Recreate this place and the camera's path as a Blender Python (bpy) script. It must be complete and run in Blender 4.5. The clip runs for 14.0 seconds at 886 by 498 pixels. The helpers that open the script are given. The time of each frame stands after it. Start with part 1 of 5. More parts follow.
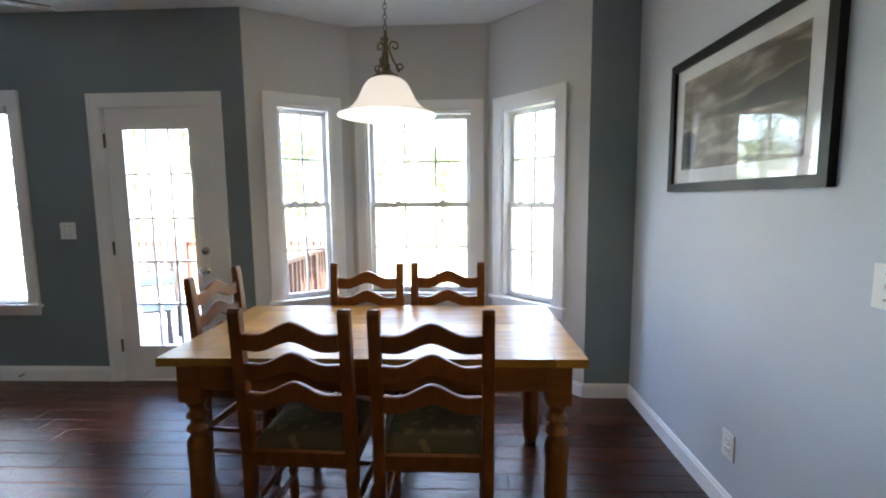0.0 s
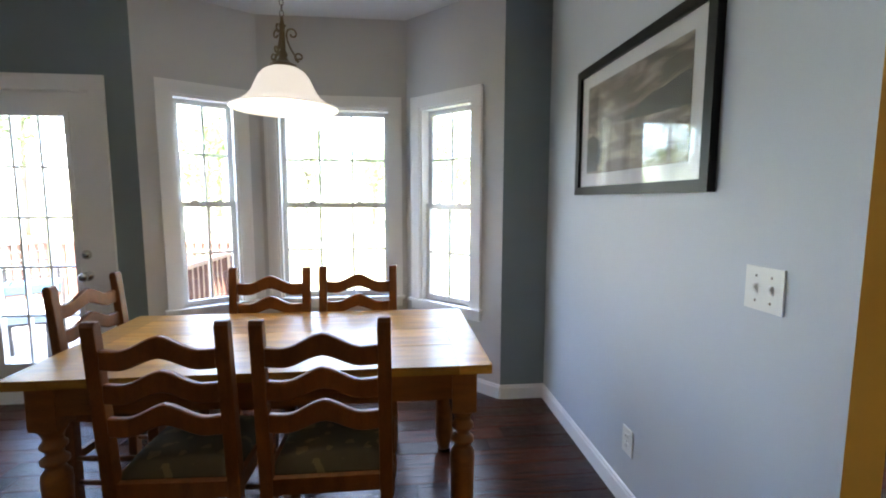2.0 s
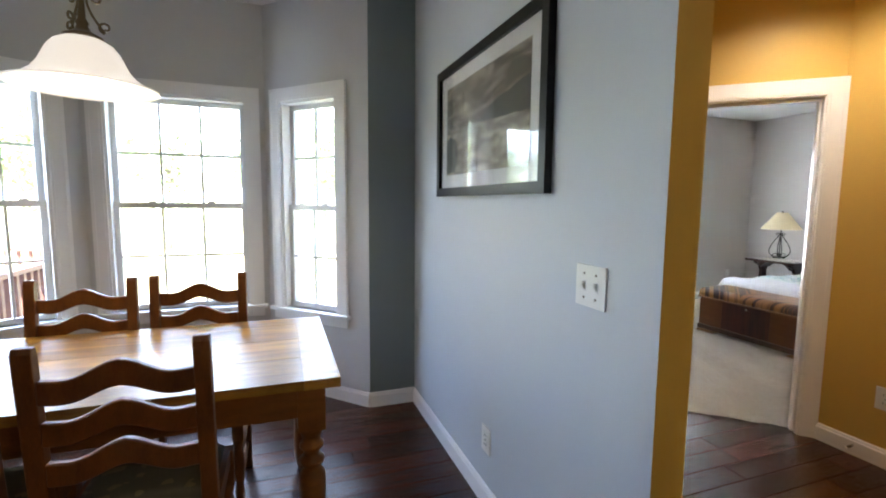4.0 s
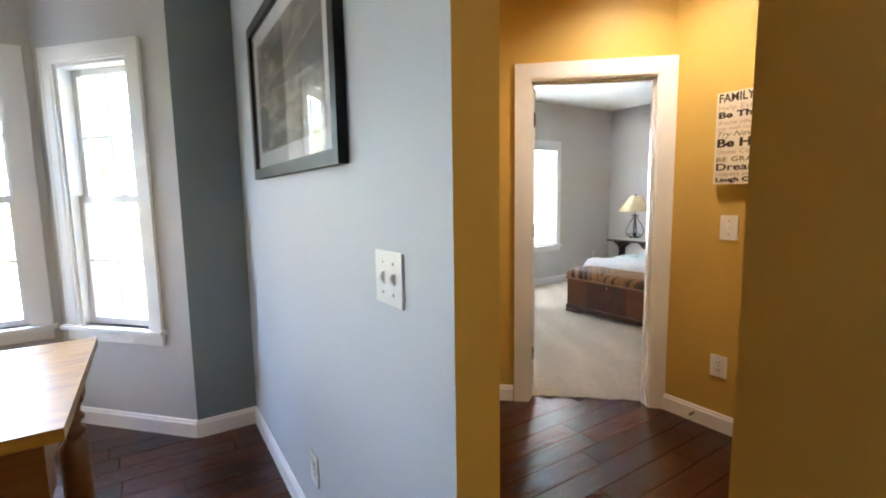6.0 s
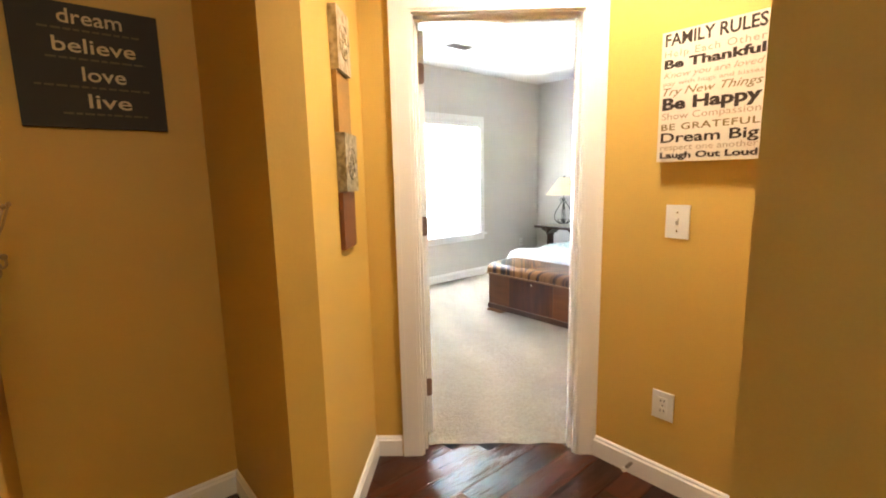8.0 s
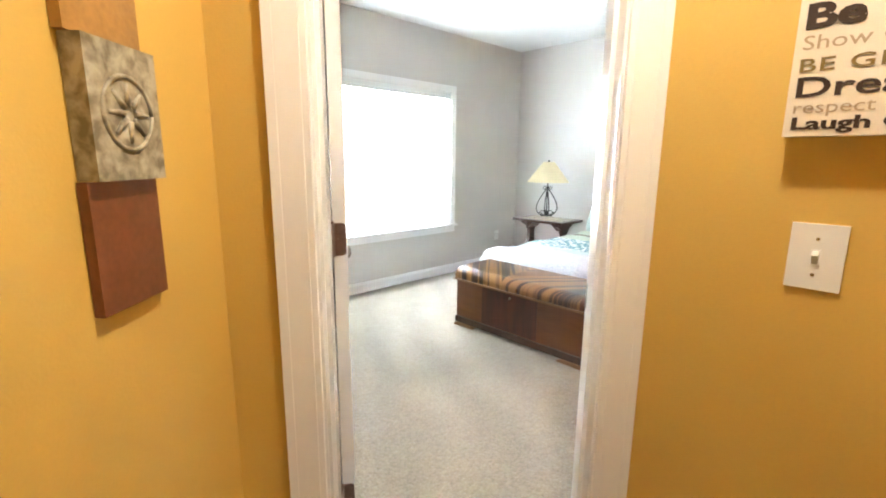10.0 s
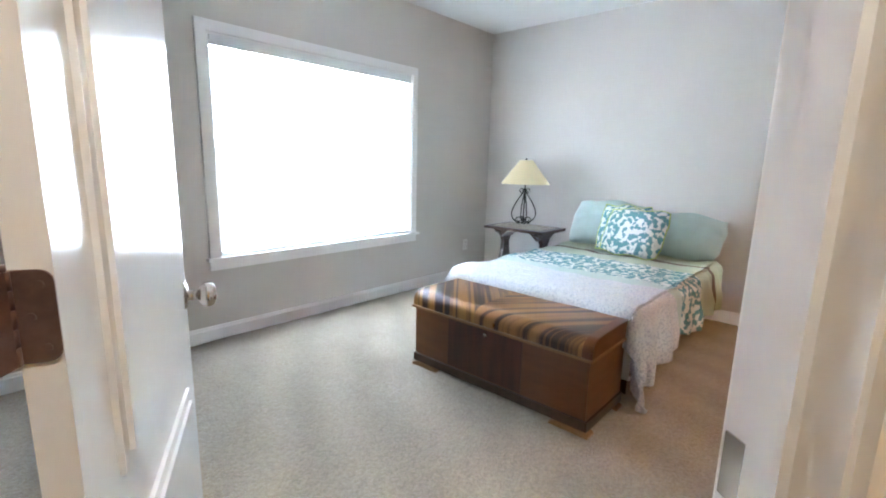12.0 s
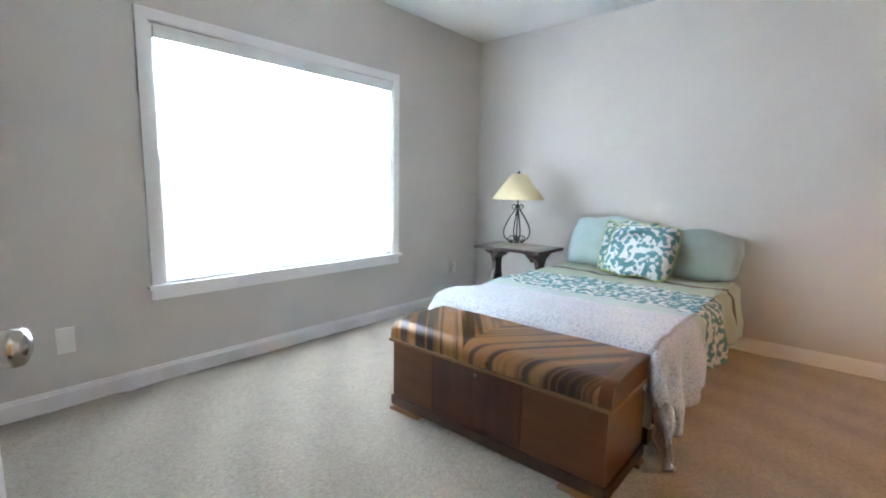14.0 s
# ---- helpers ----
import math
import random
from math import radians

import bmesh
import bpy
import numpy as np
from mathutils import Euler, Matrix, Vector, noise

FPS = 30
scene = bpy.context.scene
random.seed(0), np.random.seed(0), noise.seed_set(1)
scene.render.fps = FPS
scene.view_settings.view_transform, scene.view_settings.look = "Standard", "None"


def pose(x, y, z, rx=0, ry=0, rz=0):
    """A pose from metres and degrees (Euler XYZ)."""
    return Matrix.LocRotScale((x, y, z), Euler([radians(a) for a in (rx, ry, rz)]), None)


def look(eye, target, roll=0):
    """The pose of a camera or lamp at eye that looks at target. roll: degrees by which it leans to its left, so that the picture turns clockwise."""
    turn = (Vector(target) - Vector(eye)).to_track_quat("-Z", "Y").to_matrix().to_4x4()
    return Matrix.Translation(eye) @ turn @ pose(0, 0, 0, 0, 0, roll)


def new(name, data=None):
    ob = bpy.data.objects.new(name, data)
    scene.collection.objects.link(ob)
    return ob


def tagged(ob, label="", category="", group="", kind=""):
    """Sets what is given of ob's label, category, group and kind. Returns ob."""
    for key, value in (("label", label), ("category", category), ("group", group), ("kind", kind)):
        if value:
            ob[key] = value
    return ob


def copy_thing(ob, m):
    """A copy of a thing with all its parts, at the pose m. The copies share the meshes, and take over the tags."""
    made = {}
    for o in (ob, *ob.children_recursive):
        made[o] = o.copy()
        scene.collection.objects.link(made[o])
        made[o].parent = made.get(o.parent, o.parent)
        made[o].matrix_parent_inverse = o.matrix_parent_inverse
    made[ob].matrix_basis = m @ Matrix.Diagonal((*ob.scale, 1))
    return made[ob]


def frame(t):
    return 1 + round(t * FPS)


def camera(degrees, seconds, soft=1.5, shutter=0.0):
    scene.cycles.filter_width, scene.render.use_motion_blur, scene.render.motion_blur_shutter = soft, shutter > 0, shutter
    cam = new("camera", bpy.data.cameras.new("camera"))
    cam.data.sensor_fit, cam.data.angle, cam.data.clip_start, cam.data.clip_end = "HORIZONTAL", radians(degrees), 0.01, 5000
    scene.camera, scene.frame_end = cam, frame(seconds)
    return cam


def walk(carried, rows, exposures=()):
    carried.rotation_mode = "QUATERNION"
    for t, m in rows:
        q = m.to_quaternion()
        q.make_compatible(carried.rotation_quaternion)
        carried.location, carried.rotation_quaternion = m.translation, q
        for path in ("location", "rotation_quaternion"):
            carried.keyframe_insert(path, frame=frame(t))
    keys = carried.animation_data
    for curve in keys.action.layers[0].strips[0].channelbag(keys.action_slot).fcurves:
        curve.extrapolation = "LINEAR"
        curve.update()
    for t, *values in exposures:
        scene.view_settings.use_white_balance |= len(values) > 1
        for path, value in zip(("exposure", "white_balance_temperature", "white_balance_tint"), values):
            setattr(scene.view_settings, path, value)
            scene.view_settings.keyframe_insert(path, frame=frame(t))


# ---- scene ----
cam = camera(88.4, 14.0, soft=2.0)
PATH = [
    (0, (1.641, 1.122, 1.359), (1.56, 3.108, 1.14), -0.6),
    (0.5, (1.664, 1.141, 1.357), (1.63, 3.129, 1.138), -0.5),
    (1, (1.697, 1.171, 1.353), (1.729, 3.159, 1.136), -0.2),
    (1.5, (1.735, 1.189, 1.35), (1.845, 3.174, 1.136), -0.1),
    (2, (1.766, 1.202, 1.355), (1.973, 3.179, 1.141), 0.1),
    (2.2, (1.763, 1.201, 1.352), (2.022, 3.173, 1.148), 0.3),
    (4.3, (1.943, 1.267, 1.347), (2.692, 3.111, 1.152), 0.4),
    (4.5, (1.948, 1.269, 1.337), (2.747, 3.092, 1.149), 0.3),
    (5, (2.039, 1.291, 1.325), (2.942, 3.065, 1.13), -0.1),
    (5.5, (2.188, 1.348, 1.314), (3.181, 3.071, 1.103), -0.6),
    (6, (2.324, 1.417, 1.294), (3.4, 3.087, 1.064), -0.9),
    (6.5, (2.491, 1.508, 1.297), (3.626, 3.135, 1.042), -1.2),
    (7, (2.662, 1.61, 1.3), (3.854, 3.192, 1.025), -1.4),
    (7.5, (2.854, 1.725, 1.294), (4.09, 3.27, 1.004), -1.4),
    (8, (3.06, 1.861, 1.293), (4.339, 3.367, 0.983), -1.2),
    (8.2, (3.135, 1.927, 1.28), (4.437, 3.414, 0.973), -1.0),
    (10.3, (3.858, 2.572, 1.288), (5.228, 3.974, 0.893), 0.5),
    (10.5, (3.939, 2.643, 1.258), (5.327, 4.032, 0.875), 0.3),
    (11, (4.102, 2.78, 1.254), (5.525, 4.132, 0.867), 0.9),
    (11.5, (4.23, 2.891, 1.232), (5.677, 4.22, 0.855), 1.2),
    (12, (4.345, 3.003, 1.218), (5.806, 4.318, 0.847), 1.4),
    (12.5, (4.44, 3.084, 1.199), (5.933, 4.368, 0.845), 1.6),
    (13, (4.534, 3.152, 1.17), (6.038, 4.428, 0.837), 1.5),
    (13.5, (4.618, 3.219, 1.154), (6.123, 4.5, 0.848), 1.5),
    (14, (4.673, 3.237, 1.138), (6.171, 4.534, 0.869), 1.0),
]
EXPOSURES = [(0, 4.88, 6350, 15), (5, 4.96, 6350, 15), (6.5, 5.65, 6600, 15), (8, 6.2, 6600, 13), (10.5, 6.0, 6150, 10), (11.5, 5.65, 5900, 11), (12.5, 5.36, 5850, 11), (14, 5.28, 5900, 11)]
walk(cam, [(t, look(eye, target, roll)) for t, eye, target, roll in PATH], EXPOSURES)

# ---- light: daylight from the back garden, one hall lamp, one pendant, one added bedroom spot ----
world = bpy.data.worlds.new("sky")
scene.world = world
world.use_nodes = True
wn = world.node_tree.nodes
sky = wn.new("ShaderNodeTexSky")
sky.sky_type = "NISHITA"
sky.sun_disc = False
sky.sun_elevation = radians(52)
sky.sun_rotation = radians(200)
wn["Background"].inputs["Strength"].default_value = 0.15
world.node_tree.links.new(sky.outputs[0], wn["Background"].inputs[0])


def lamp(name, kind, m, energy, color=(1, 1, 1), **size):
    data = bpy.data.lights.new(name, kind)
    data.energy, data.color = energy, color
    if "sx" in size:
        data.shape, data.size, data.size_y = "RECTANGLE", size["sx"], size["sy"]
    if "radius" in size:
        data.shadow_soft_size = size["radius"]
    if "angle" in size:
        data.angle = size["angle"]
    ob = new(name, data)
    ob.matrix_world = m
    return ob


lamp("sun", "SUN", look((-3, -8, 14), (0, 0, 0)), 3.6, (1, 0.95, 0.88), angle=radians(0.6))
# sky light that falls in at the openings
lamp("garden_sky_light", "AREA", look((0.8, 9.0, 3.7), (0.9, 3.0, 1.1)), 30, (0.72, 0.84, 1.0), sx=6.0, sy=1.6)
lamp("side_window_sky_light", "AREA", look((-2.05, 4.62, 1.33), (-1.2, 3.4, 1.25)), 7, (0.72, 0.85, 1.0), sx=0.85, sy=1.35)
lamp("bedroom_sky_light", "AREA", look((6.43, 6.345, 1.28), (6.43, 3.0, 1.1)), 15, (0.90, 0.94, 1.0), sx=1.85, sy=1.45)
hall_light = lamp("hall_lamp_light", "SPOT", look((4.36, 2.72, 2.56), (4.36, 2.72, 0)), 2.0, (1, 0.88, 0.70), radius=0.06)
hall_light.data.spot_size, hall_light.data.spot_blend = radians(146), 0.9
lamp("pendant_light_bulb", "POINT", pose(1.308, 3.23, 1.80), 0.35, (1, 0.80, 0.55), radius=0.04)
# added orange spot, throws the warm light on the carpet right of the bed
carpet_spot = lamp("added_carpet_spot", "SPOT", look((7.3, 2.4, 2.38), (7.31, 2.41, 0)), 1.8, (1, 0.45, 0.10), radius=0.12)
carpet_spot.data.spot_size, carpet_spot.data.spot_blend = radians(105), 0.8
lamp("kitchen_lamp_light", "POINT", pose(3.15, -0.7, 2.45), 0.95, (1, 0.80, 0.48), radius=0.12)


# ---- materials ----
def mat(name, color, rough=0.5, metal=0.0, vary=0.08, scale=6.0, fine=90.0, bump=0.05, stretch=(1, 1, 1), spec=0.5, coat=0.0, rand=0.0, sheen=0.0):
    """A surface with broad stains, fine grain and a little relief."""
    m = bpy.data.materials.new(name)
    m.use_nodes = True
    nt = m.node_tree
    n, l = nt.nodes, nt.links
    b = n["Principled BSDF"]
    co = n.new("ShaderNodeTexCoord")
    mp = n.new("ShaderNodeMapping")
    mp.inputs["Scale"].default_value = stretch
    l.new(co.outputs["Object"], mp.inputs["Vector"])
    big = n.new("ShaderNodeTexNoise")
    big.inputs["Scale"].default_value = scale
    big.inputs["Detail"].default_value = 4
    small = n.new("ShaderNodeTexNoise")
    small.inputs["Scale"].default_value = fine
    small.inputs["Detail"].default_value = 3
    l.new(mp.outputs[0], big.inputs["Vector"])
    l.new(mp.outputs[0], small.inputs["Vector"])
    mixn = n.new("ShaderNodeMath")
    mixn.operation = "ADD"
    l.new(big.outputs["Fac"], mixn.inputs[0])
    half = n.new("ShaderNodeMath")
    half.operation = "MULTIPLY"
    half.inputs[1].default_value = 0.6
    l.new(small.outputs["Fac"], half.inputs[0])
    l.new(half.outputs[0], mixn.inputs[1])
    ramp = n.new("ShaderNodeMapRange")
    ramp.inputs["From Min"].default_value = 0.45
    ramp.inputs["From Max"].default_value = 1.15
    ramp.inputs["To Min"].default_value = 1 - vary
    ramp.inputs["To Max"].default_value = 1 + vary
    l.new(mixn.outputs[0], ramp.inputs["Value"])
    val = ramp.outputs[0]
    if rand:
        oi = n.new("ShaderNodeObjectInfo")
        rr = n.new("ShaderNodeMapRange")
        rr.inputs["To Min"].default_value = 1 - rand
        rr.inputs["To Max"].default_value = 1 + rand
        l.new(oi.outputs["Random"], rr.inputs["Value"])
        mm = n.new("ShaderNodeMath")
        mm.operation = "MULTIPLY"
        l.new(val, mm.inputs[0])
        l.new(rr.outputs[0], mm.inputs[1])
        val = mm.outputs[0]
    sc = n.new("ShaderNodeVectorMath")
    sc.operation = "SCALE"
    sc.inputs[0].default_value = color
    l.new(val, sc.inputs["Scale"])
    l.new(sc.outputs[0], b.inputs["Base Color"])
    b.inputs["Metallic"].default_value = metal
    b.inputs["Specular IOR Level"].default_value = spec
    b.inputs["Coat Weight"].default_value = coat
    b.inputs["Sheen Weight"].default_value = sheen
    rg = n.new("ShaderNodeMapRange")
    rg.inputs["To Min"].default_value = max(0.02, rough - 0.05)
    rg.inputs["To Max"].default_value = min(1, rough + 0.05)
    l.new(big.outputs["Fac"], rg.inputs["Value"])
    l.new(rg.outputs[0], b.inputs["Roughness"])
    if bump:
        bp = n.new("ShaderNodeBump")
        bp.inputs["Strength"].default_value = bump
        bp.inputs["Distance"].default_value = 0.01
        l.new(mixn.outputs[0], bp.inputs["Height"])
        l.new(bp.outputs[0], b.inputs["Normal"])
    return m


def veneer(name, dark, light, axis, angle=0.0, rough=0.25, bands=9.0, coat=0.0, sharp=0.14):
    """Figured wood: streaks that run along one direction."""
    m = mat(name, light, rough, vary=0.05, coat=coat, bump=0.015)
    n, l = m.node_tree.nodes, m.node_tree.links
    co = n.new("ShaderNodeTexCoord")
    turn = n.new("ShaderNodeMapping")
    turn.inputs["Rotation"].default_value = (0, 0, angle)
    mp = n.new("ShaderNodeMapping")
    mp.inputs["Scale"].default_value = axis
    l.new(co.outputs["Object"], turn.inputs["Vector"])
    l.new(turn.outputs[0], mp.inputs["Vector"])
    nz = n.new("ShaderNodeTexNoise")
    nz.inputs["Scale"].default_value = bands
    nz.inputs["Detail"].default_value = 5
    nz.inputs["Distortion"].default_value = 0.25
    l.new(mp.outputs[0], nz.inputs["Vector"])
    cr = n.new("ShaderNodeValToRGB")
    cr.color_ramp.elements[0].position, cr.color_ramp.elements[1].position = 0.5 - sharp, 0.5 + sharp
    cr.color_ramp.elements[0].color, cr.color_ramp.elements[1].color = (*dark, 1), (*light, 1)
    l.new(nz.outputs["Fac"], cr.inputs[0])
    l.new(cr.outputs[0], n["Principled BSDF"].inputs["Base Color"])
    return m


def glass(name, tint=(1, 1, 1), gloss=0.04):
    """Clear sheet: see-through, with a mirror gloss that grows towards the grazing view."""
    m = bpy.data.materials.new(name)
    m.use_nodes = True
    n, l = m.node_tree.nodes, m.node_tree.links
    tr, gl, lw, mx = n.new("ShaderNodeBsdfTransparent"), n.new("ShaderNodeBsdfGlossy"), n.new("ShaderNodeLayerWeight"), n.new("ShaderNodeMixShader")
    tr.inputs[0].default_value = (*tint, 1)
    gl.inputs["Roughness"].default_value = 0.0
    lw.inputs[0].default_value = 0.5
    pw = n.new("ShaderNodeMath")
    pw.operation = "POWER"
    pw.inputs[1].default_value = 5
    ad = n.new("ShaderNodeMath")
    ad.operation = "MULTIPLY_ADD"
    ad.inputs[1].default_value = 1 - gloss
    ad.inputs[2].default_value = gloss
    l.new(lw.outputs["Facing"], pw.inputs[0])
    l.new(pw.outputs[0], ad.inputs[0])
    l.new(ad.outputs[0], mx.inputs[0])
    l.new(tr.outputs[0], mx.inputs[1])
    l.new(gl.outputs[0], mx.inputs[2])
    l.new(mx.outputs[0], n["Material Output"].inputs[0])
    return m


def glow(name, color, strength, base=(0.9, 0.9, 0.88)):
    m = mat(name, base, 0.3, vary=0.02)
    b = m.node_tree.nodes["Principled BSDF"]
    b.inputs["Emission Color"].default_value = (*color, 1)
    b.inputs["Emission Strength"].default_value = strength
    return m


def floral(name, ground, flower, scale, limit, rough=0.85):
    """Cloth with a printed pattern of blotchy petals."""
    m = mat(name, ground, rough, vary=0.05, fine=400, bump=0.15)
    n, l = m.node_tree.nodes, m.node_tree.links
    co = n.new("ShaderNodeTexCoord")
    v = n.new("ShaderNodeTexVoronoi")
    v.inputs["Scale"].default_value = scale
    v.feature = "SMOOTH_F1"
    nz = n.new("ShaderNodeTexNoise")
    nz.inputs["Scale"].default_value = scale * 1.3
    nz.inputs["Detail"].default_value = 3
    l.new(co.outputs["Object"], v.inputs["Vector"])
    l.new(co.outputs["Object"], nz.inputs["Vector"])
    ad = n.new("ShaderNodeMath")
    ad.operation = "MULTIPLY_ADD"
    ad.inputs[1].default_value = 0.9
    l.new(nz.outputs["Fac"], ad.inputs[0])
    l.new(v.outputs["Distance"], ad.inputs[2])
    cr = n.new("ShaderNodeValToRGB")
    cr.color_ramp.elements[0].position, cr.color_ramp.elements[1].position = limit - 0.015, limit + 0.015
    cr.color_ramp.elements[0].color, cr.color_ramp.elements[1].color = (*flower, 1), (*ground, 1)
    l.new(ad.outputs[0], cr.inputs[0])
    l.new(cr.outputs[0], n["Principled BSDF"].inputs["Base Color"])
    return m


PAINT_BLUE = mat("blue_grey_wall_paint", (0.515, 0.54, 0.572), 0.55, vary=0.03, scale=1.5, fine=180, bump=0.06)
# darker and greener than the long wall and the bay
TEAL_WALL = mat("dark_teal_grey_wall", (0.20, 0.245, 0.26), 0.55, vary=0.04, scale=1.5, fine=180, bump=0.06)
PAINT_BAY = mat("pale_grey_wall_paint", (0.56, 0.555, 0.55), 0.6, vary=0.03, scale=1.5, fine=180, bump=0.06)
PAINT_TAN = mat("golden_tan_wall_paint", (0.60, 0.387, 0.088), 0.5, vary=0.04, scale=1.6, fine=160, bump=0.08)
PAINT_BED = mat("warm_grey_wall_paint", (0.60, 0.568, 0.525), 0.6, vary=0.03, scale=1.5, fine=180, bump=0.06)
CEILING = mat("white_ceiling_paint", (0.76, 0.76, 0.74), 0.8, vary=0.03, scale=2, fine=220, bump=0.1)
TRIM = mat("white_gloss_trim_paint", (0.83, 0.82, 0.81), 0.38, vary=0.02, scale=2, fine=30, bump=0.0)
DOOR_PAINT = mat("semi_gloss_white_door_paint", (0.82, 0.82, 0.82), 0.16, vary=0.02, scale=2, fine=30, bump=0.0)
HINGE = mat("reddish_bronze", (0.24, 0.16, 0.135), 0.38, 0.85, vary=0.2, scale=30, bump=0.03)
VINYL = mat("white_vinyl", (0.78, 0.79, 0.79), 0.35, vary=0.02, bump=0.02)
PLATE = mat("ivory_plastic", (0.78, 0.77, 0.73), 0.35, vary=0.02, bump=0.0)
def carpet_pile():
    """Beige pile with tufts, footmarks and wedge-shaped vacuum strokes."""
    m = mat("beige_carpet", (0.36, 0.315, 0.25), 0.95, vary=0.3, scale=75, fine=160, bump=1.0, spec=0.1, sheen=0.25)
    n, l = m.node_tree.nodes, m.node_tree.links
    b = n["Principled BSDF"]
    old = b.inputs["Base Color"].links[0].from_socket
    co = n.new("ShaderNodeTexCoord")
    mp = n.new("ShaderNodeMapping")
    mp.inputs["Rotation"].default_value = (0, 0, radians(28))
    l.new(co.outputs["Object"], mp.inputs["Vector"])
    wv = n.new("ShaderNodeTexWave")
    wv.wave_profile = "SIN"
    wv.inputs["Scale"].default_value = 0.85
    wv.inputs["Distortion"].default_value = 9.0
    wv.inputs["Detail"].default_value = 2
    wv.inputs["Detail Scale"].default_value = 0.7
    l.new(mp.outputs[0], wv.inputs["Vector"])
    broad = n.new("ShaderNodeTexNoise")
    broad.inputs["Scale"].default_value = 1.3
    broad.inputs["Detail"].default_value = 5
    l.new(co.outputs["Object"], broad.inputs["Vector"])
    mul = n.new("ShaderNodeMath")
    mul.operation = "MULTIPLY"
    l.new(wv.outputs["Fac"], mul.inputs[0])
    l.new(broad.outputs["Fac"], mul.inputs[1])
    rg = n.new("ShaderNodeMapRange")
    rg.inputs["From Max"].default_value = 0.6
    rg.inputs["To Min"].default_value = 0.92
    rg.inputs["To Max"].default_value = 1.10
    l.new(mul.outputs[0], rg.inputs["Value"])
    sc = n.new("ShaderNodeVectorMath")
    sc.operation = "SCALE"
    l.new(old, sc.inputs[0])
    l.new(rg.outputs[0], sc.inputs["Scale"])
    l.new(sc.outputs[0], b.inputs["Base Color"])
    return m


CARPET = carpet_pile()
FLOORWOOD = mat("dark_hand_scraped_floor", (0.052, 0.0145, 0.007), 0.2, vary=0.55, scale=5, fine=45, bump=0.22, stretch=(0.7, 9, 1), rand=0.45, spec=0.38)
FLOORGAP = mat("floor_gap", (0.02, 0.01, 0.008), 0.7)
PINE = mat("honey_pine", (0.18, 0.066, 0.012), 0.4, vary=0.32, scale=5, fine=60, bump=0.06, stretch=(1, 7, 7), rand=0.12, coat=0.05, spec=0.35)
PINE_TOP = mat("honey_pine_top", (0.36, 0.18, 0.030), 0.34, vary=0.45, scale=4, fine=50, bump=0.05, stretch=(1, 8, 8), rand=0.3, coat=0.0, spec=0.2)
CHAIRWOOD = mat("red_brown_pine", (0.135, 0.044, 0.008), 0.46, vary=0.4, scale=7, fine=70, bump=0.06, stretch=(4, 4, 1), rand=0.15, coat=0.0, spec=0.3)
SEAT_CLOTH = floral("olive_floral_upholstery", (0.042, 0.032, 0.013), (0.095, 0.073, 0.032), 17, 0.70)
NICKEL = mat("satin_nickel", (0.55, 0.52, 0.48), 0.25, 1.0, vary=0.05, bump=0.0)
BRONZE = mat("antique_bronze", (0.16, 0.12, 0.075), 0.38, 0.9, vary=0.2, bump=0.05)
IRON = mat("black_iron", (0.02, 0.018, 0.016), 0.45, 0.6, vary=0.2, bump=0.08)
SHADE_GLASS = glow("alabaster_glass_shade", (1.0, 0.90, 0.76), 0.022)
PANE = glass("window_glass")
PICTURE_GLASS = glass("picture_glass")
BLACKWOOD = mat("black_wood_frame", (0.008, 0.007, 0.007), 0.42, vary=0.2, bump=0.04, spec=0.25)
MATBOARD = mat("white_mat_board", (0.74, 0.73, 0.74), 0.8, vary=0.01, fine=300, bump=0.03)
DARKWOOD = mat("dark_carved_wood", (0.055, 0.022, 0.012), 0.3, vary=0.4, scale=8, fine=60, stretch=(1, 6, 6), bump=0.06, coat=0.2)
CHEST_SIDE = veneer("walnut_veneer", (0.095, 0.030, 0.010), (0.16, 0.056, 0.017), (3, 1.2, 9), rough=0.33, bands=2.2, sharp=0.3)
CHEST_MID = veneer("dark_burl_veneer", (0.040, 0.011, 0.007), (0.085, 0.022, 0.011), (8, 8, 1.2), rough=0.33, bands=3, sharp=0.25)
CHEST_TOP_A = veneer("striped_veneer_one", (0.028, 0.010, 0.006), (0.30, 0.145, 0.040), (0.12, 7, 0.12), radians(-40), 0.3, 3.6, 0.15, 0.05)
CHEST_TOP_B = veneer("striped_veneer_two", (0.04, 0.014, 0.008), (0.26, 0.12, 0.038), (0.12, 7, 0.12), radians(40), 0.3, 3.6, 0.15, 0.06)
CHEST_TRIM = mat("worn_brass_coloured_trim", (0.24, 0.12, 0.05), 0.35, vary=0.3)
LAMPSHADE = mat("cream_paper_shade", (0.72, 0.62, 0.38), 0.8, vary=0.04, fine=200, bump=0.1)
AQUA = mat("aqua_cotton", (0.44, 0.55, 0.53), 0.9, vary=0.08, scale=9, fine=300, bump=0.25, sheen=0.2)
AQUA_FLORAL = floral("aqua_floral_print", (0.66, 0.69, 0.67), (0.12, 0.28, 0.32), 30, 0.90)
LACE = floral("white_speckled_quilt", (0.64, 0.66, 0.70), (0.47, 0.50, 0.57), 95, 0.80)
SAGE = mat("pale_sage_cotton", (0.46, 0.52, 0.40), 0.9, vary=0.08, scale=8, fine=250, bump=0.2)
LIME = mat("lime_piping", (0.45, 0.52, 0.16), 0.85, vary=0.1)
MATTRESS = mat("white_mattress", (0.7, 0.7, 0.68), 0.9, vary=0.03)
DECKWOOD = mat("weathered_deck", (0.34, 0.30, 0.27), 0.8, vary=0.2, scale=4, fine=40, stretch=(1, 8, 1), rand=0.1)
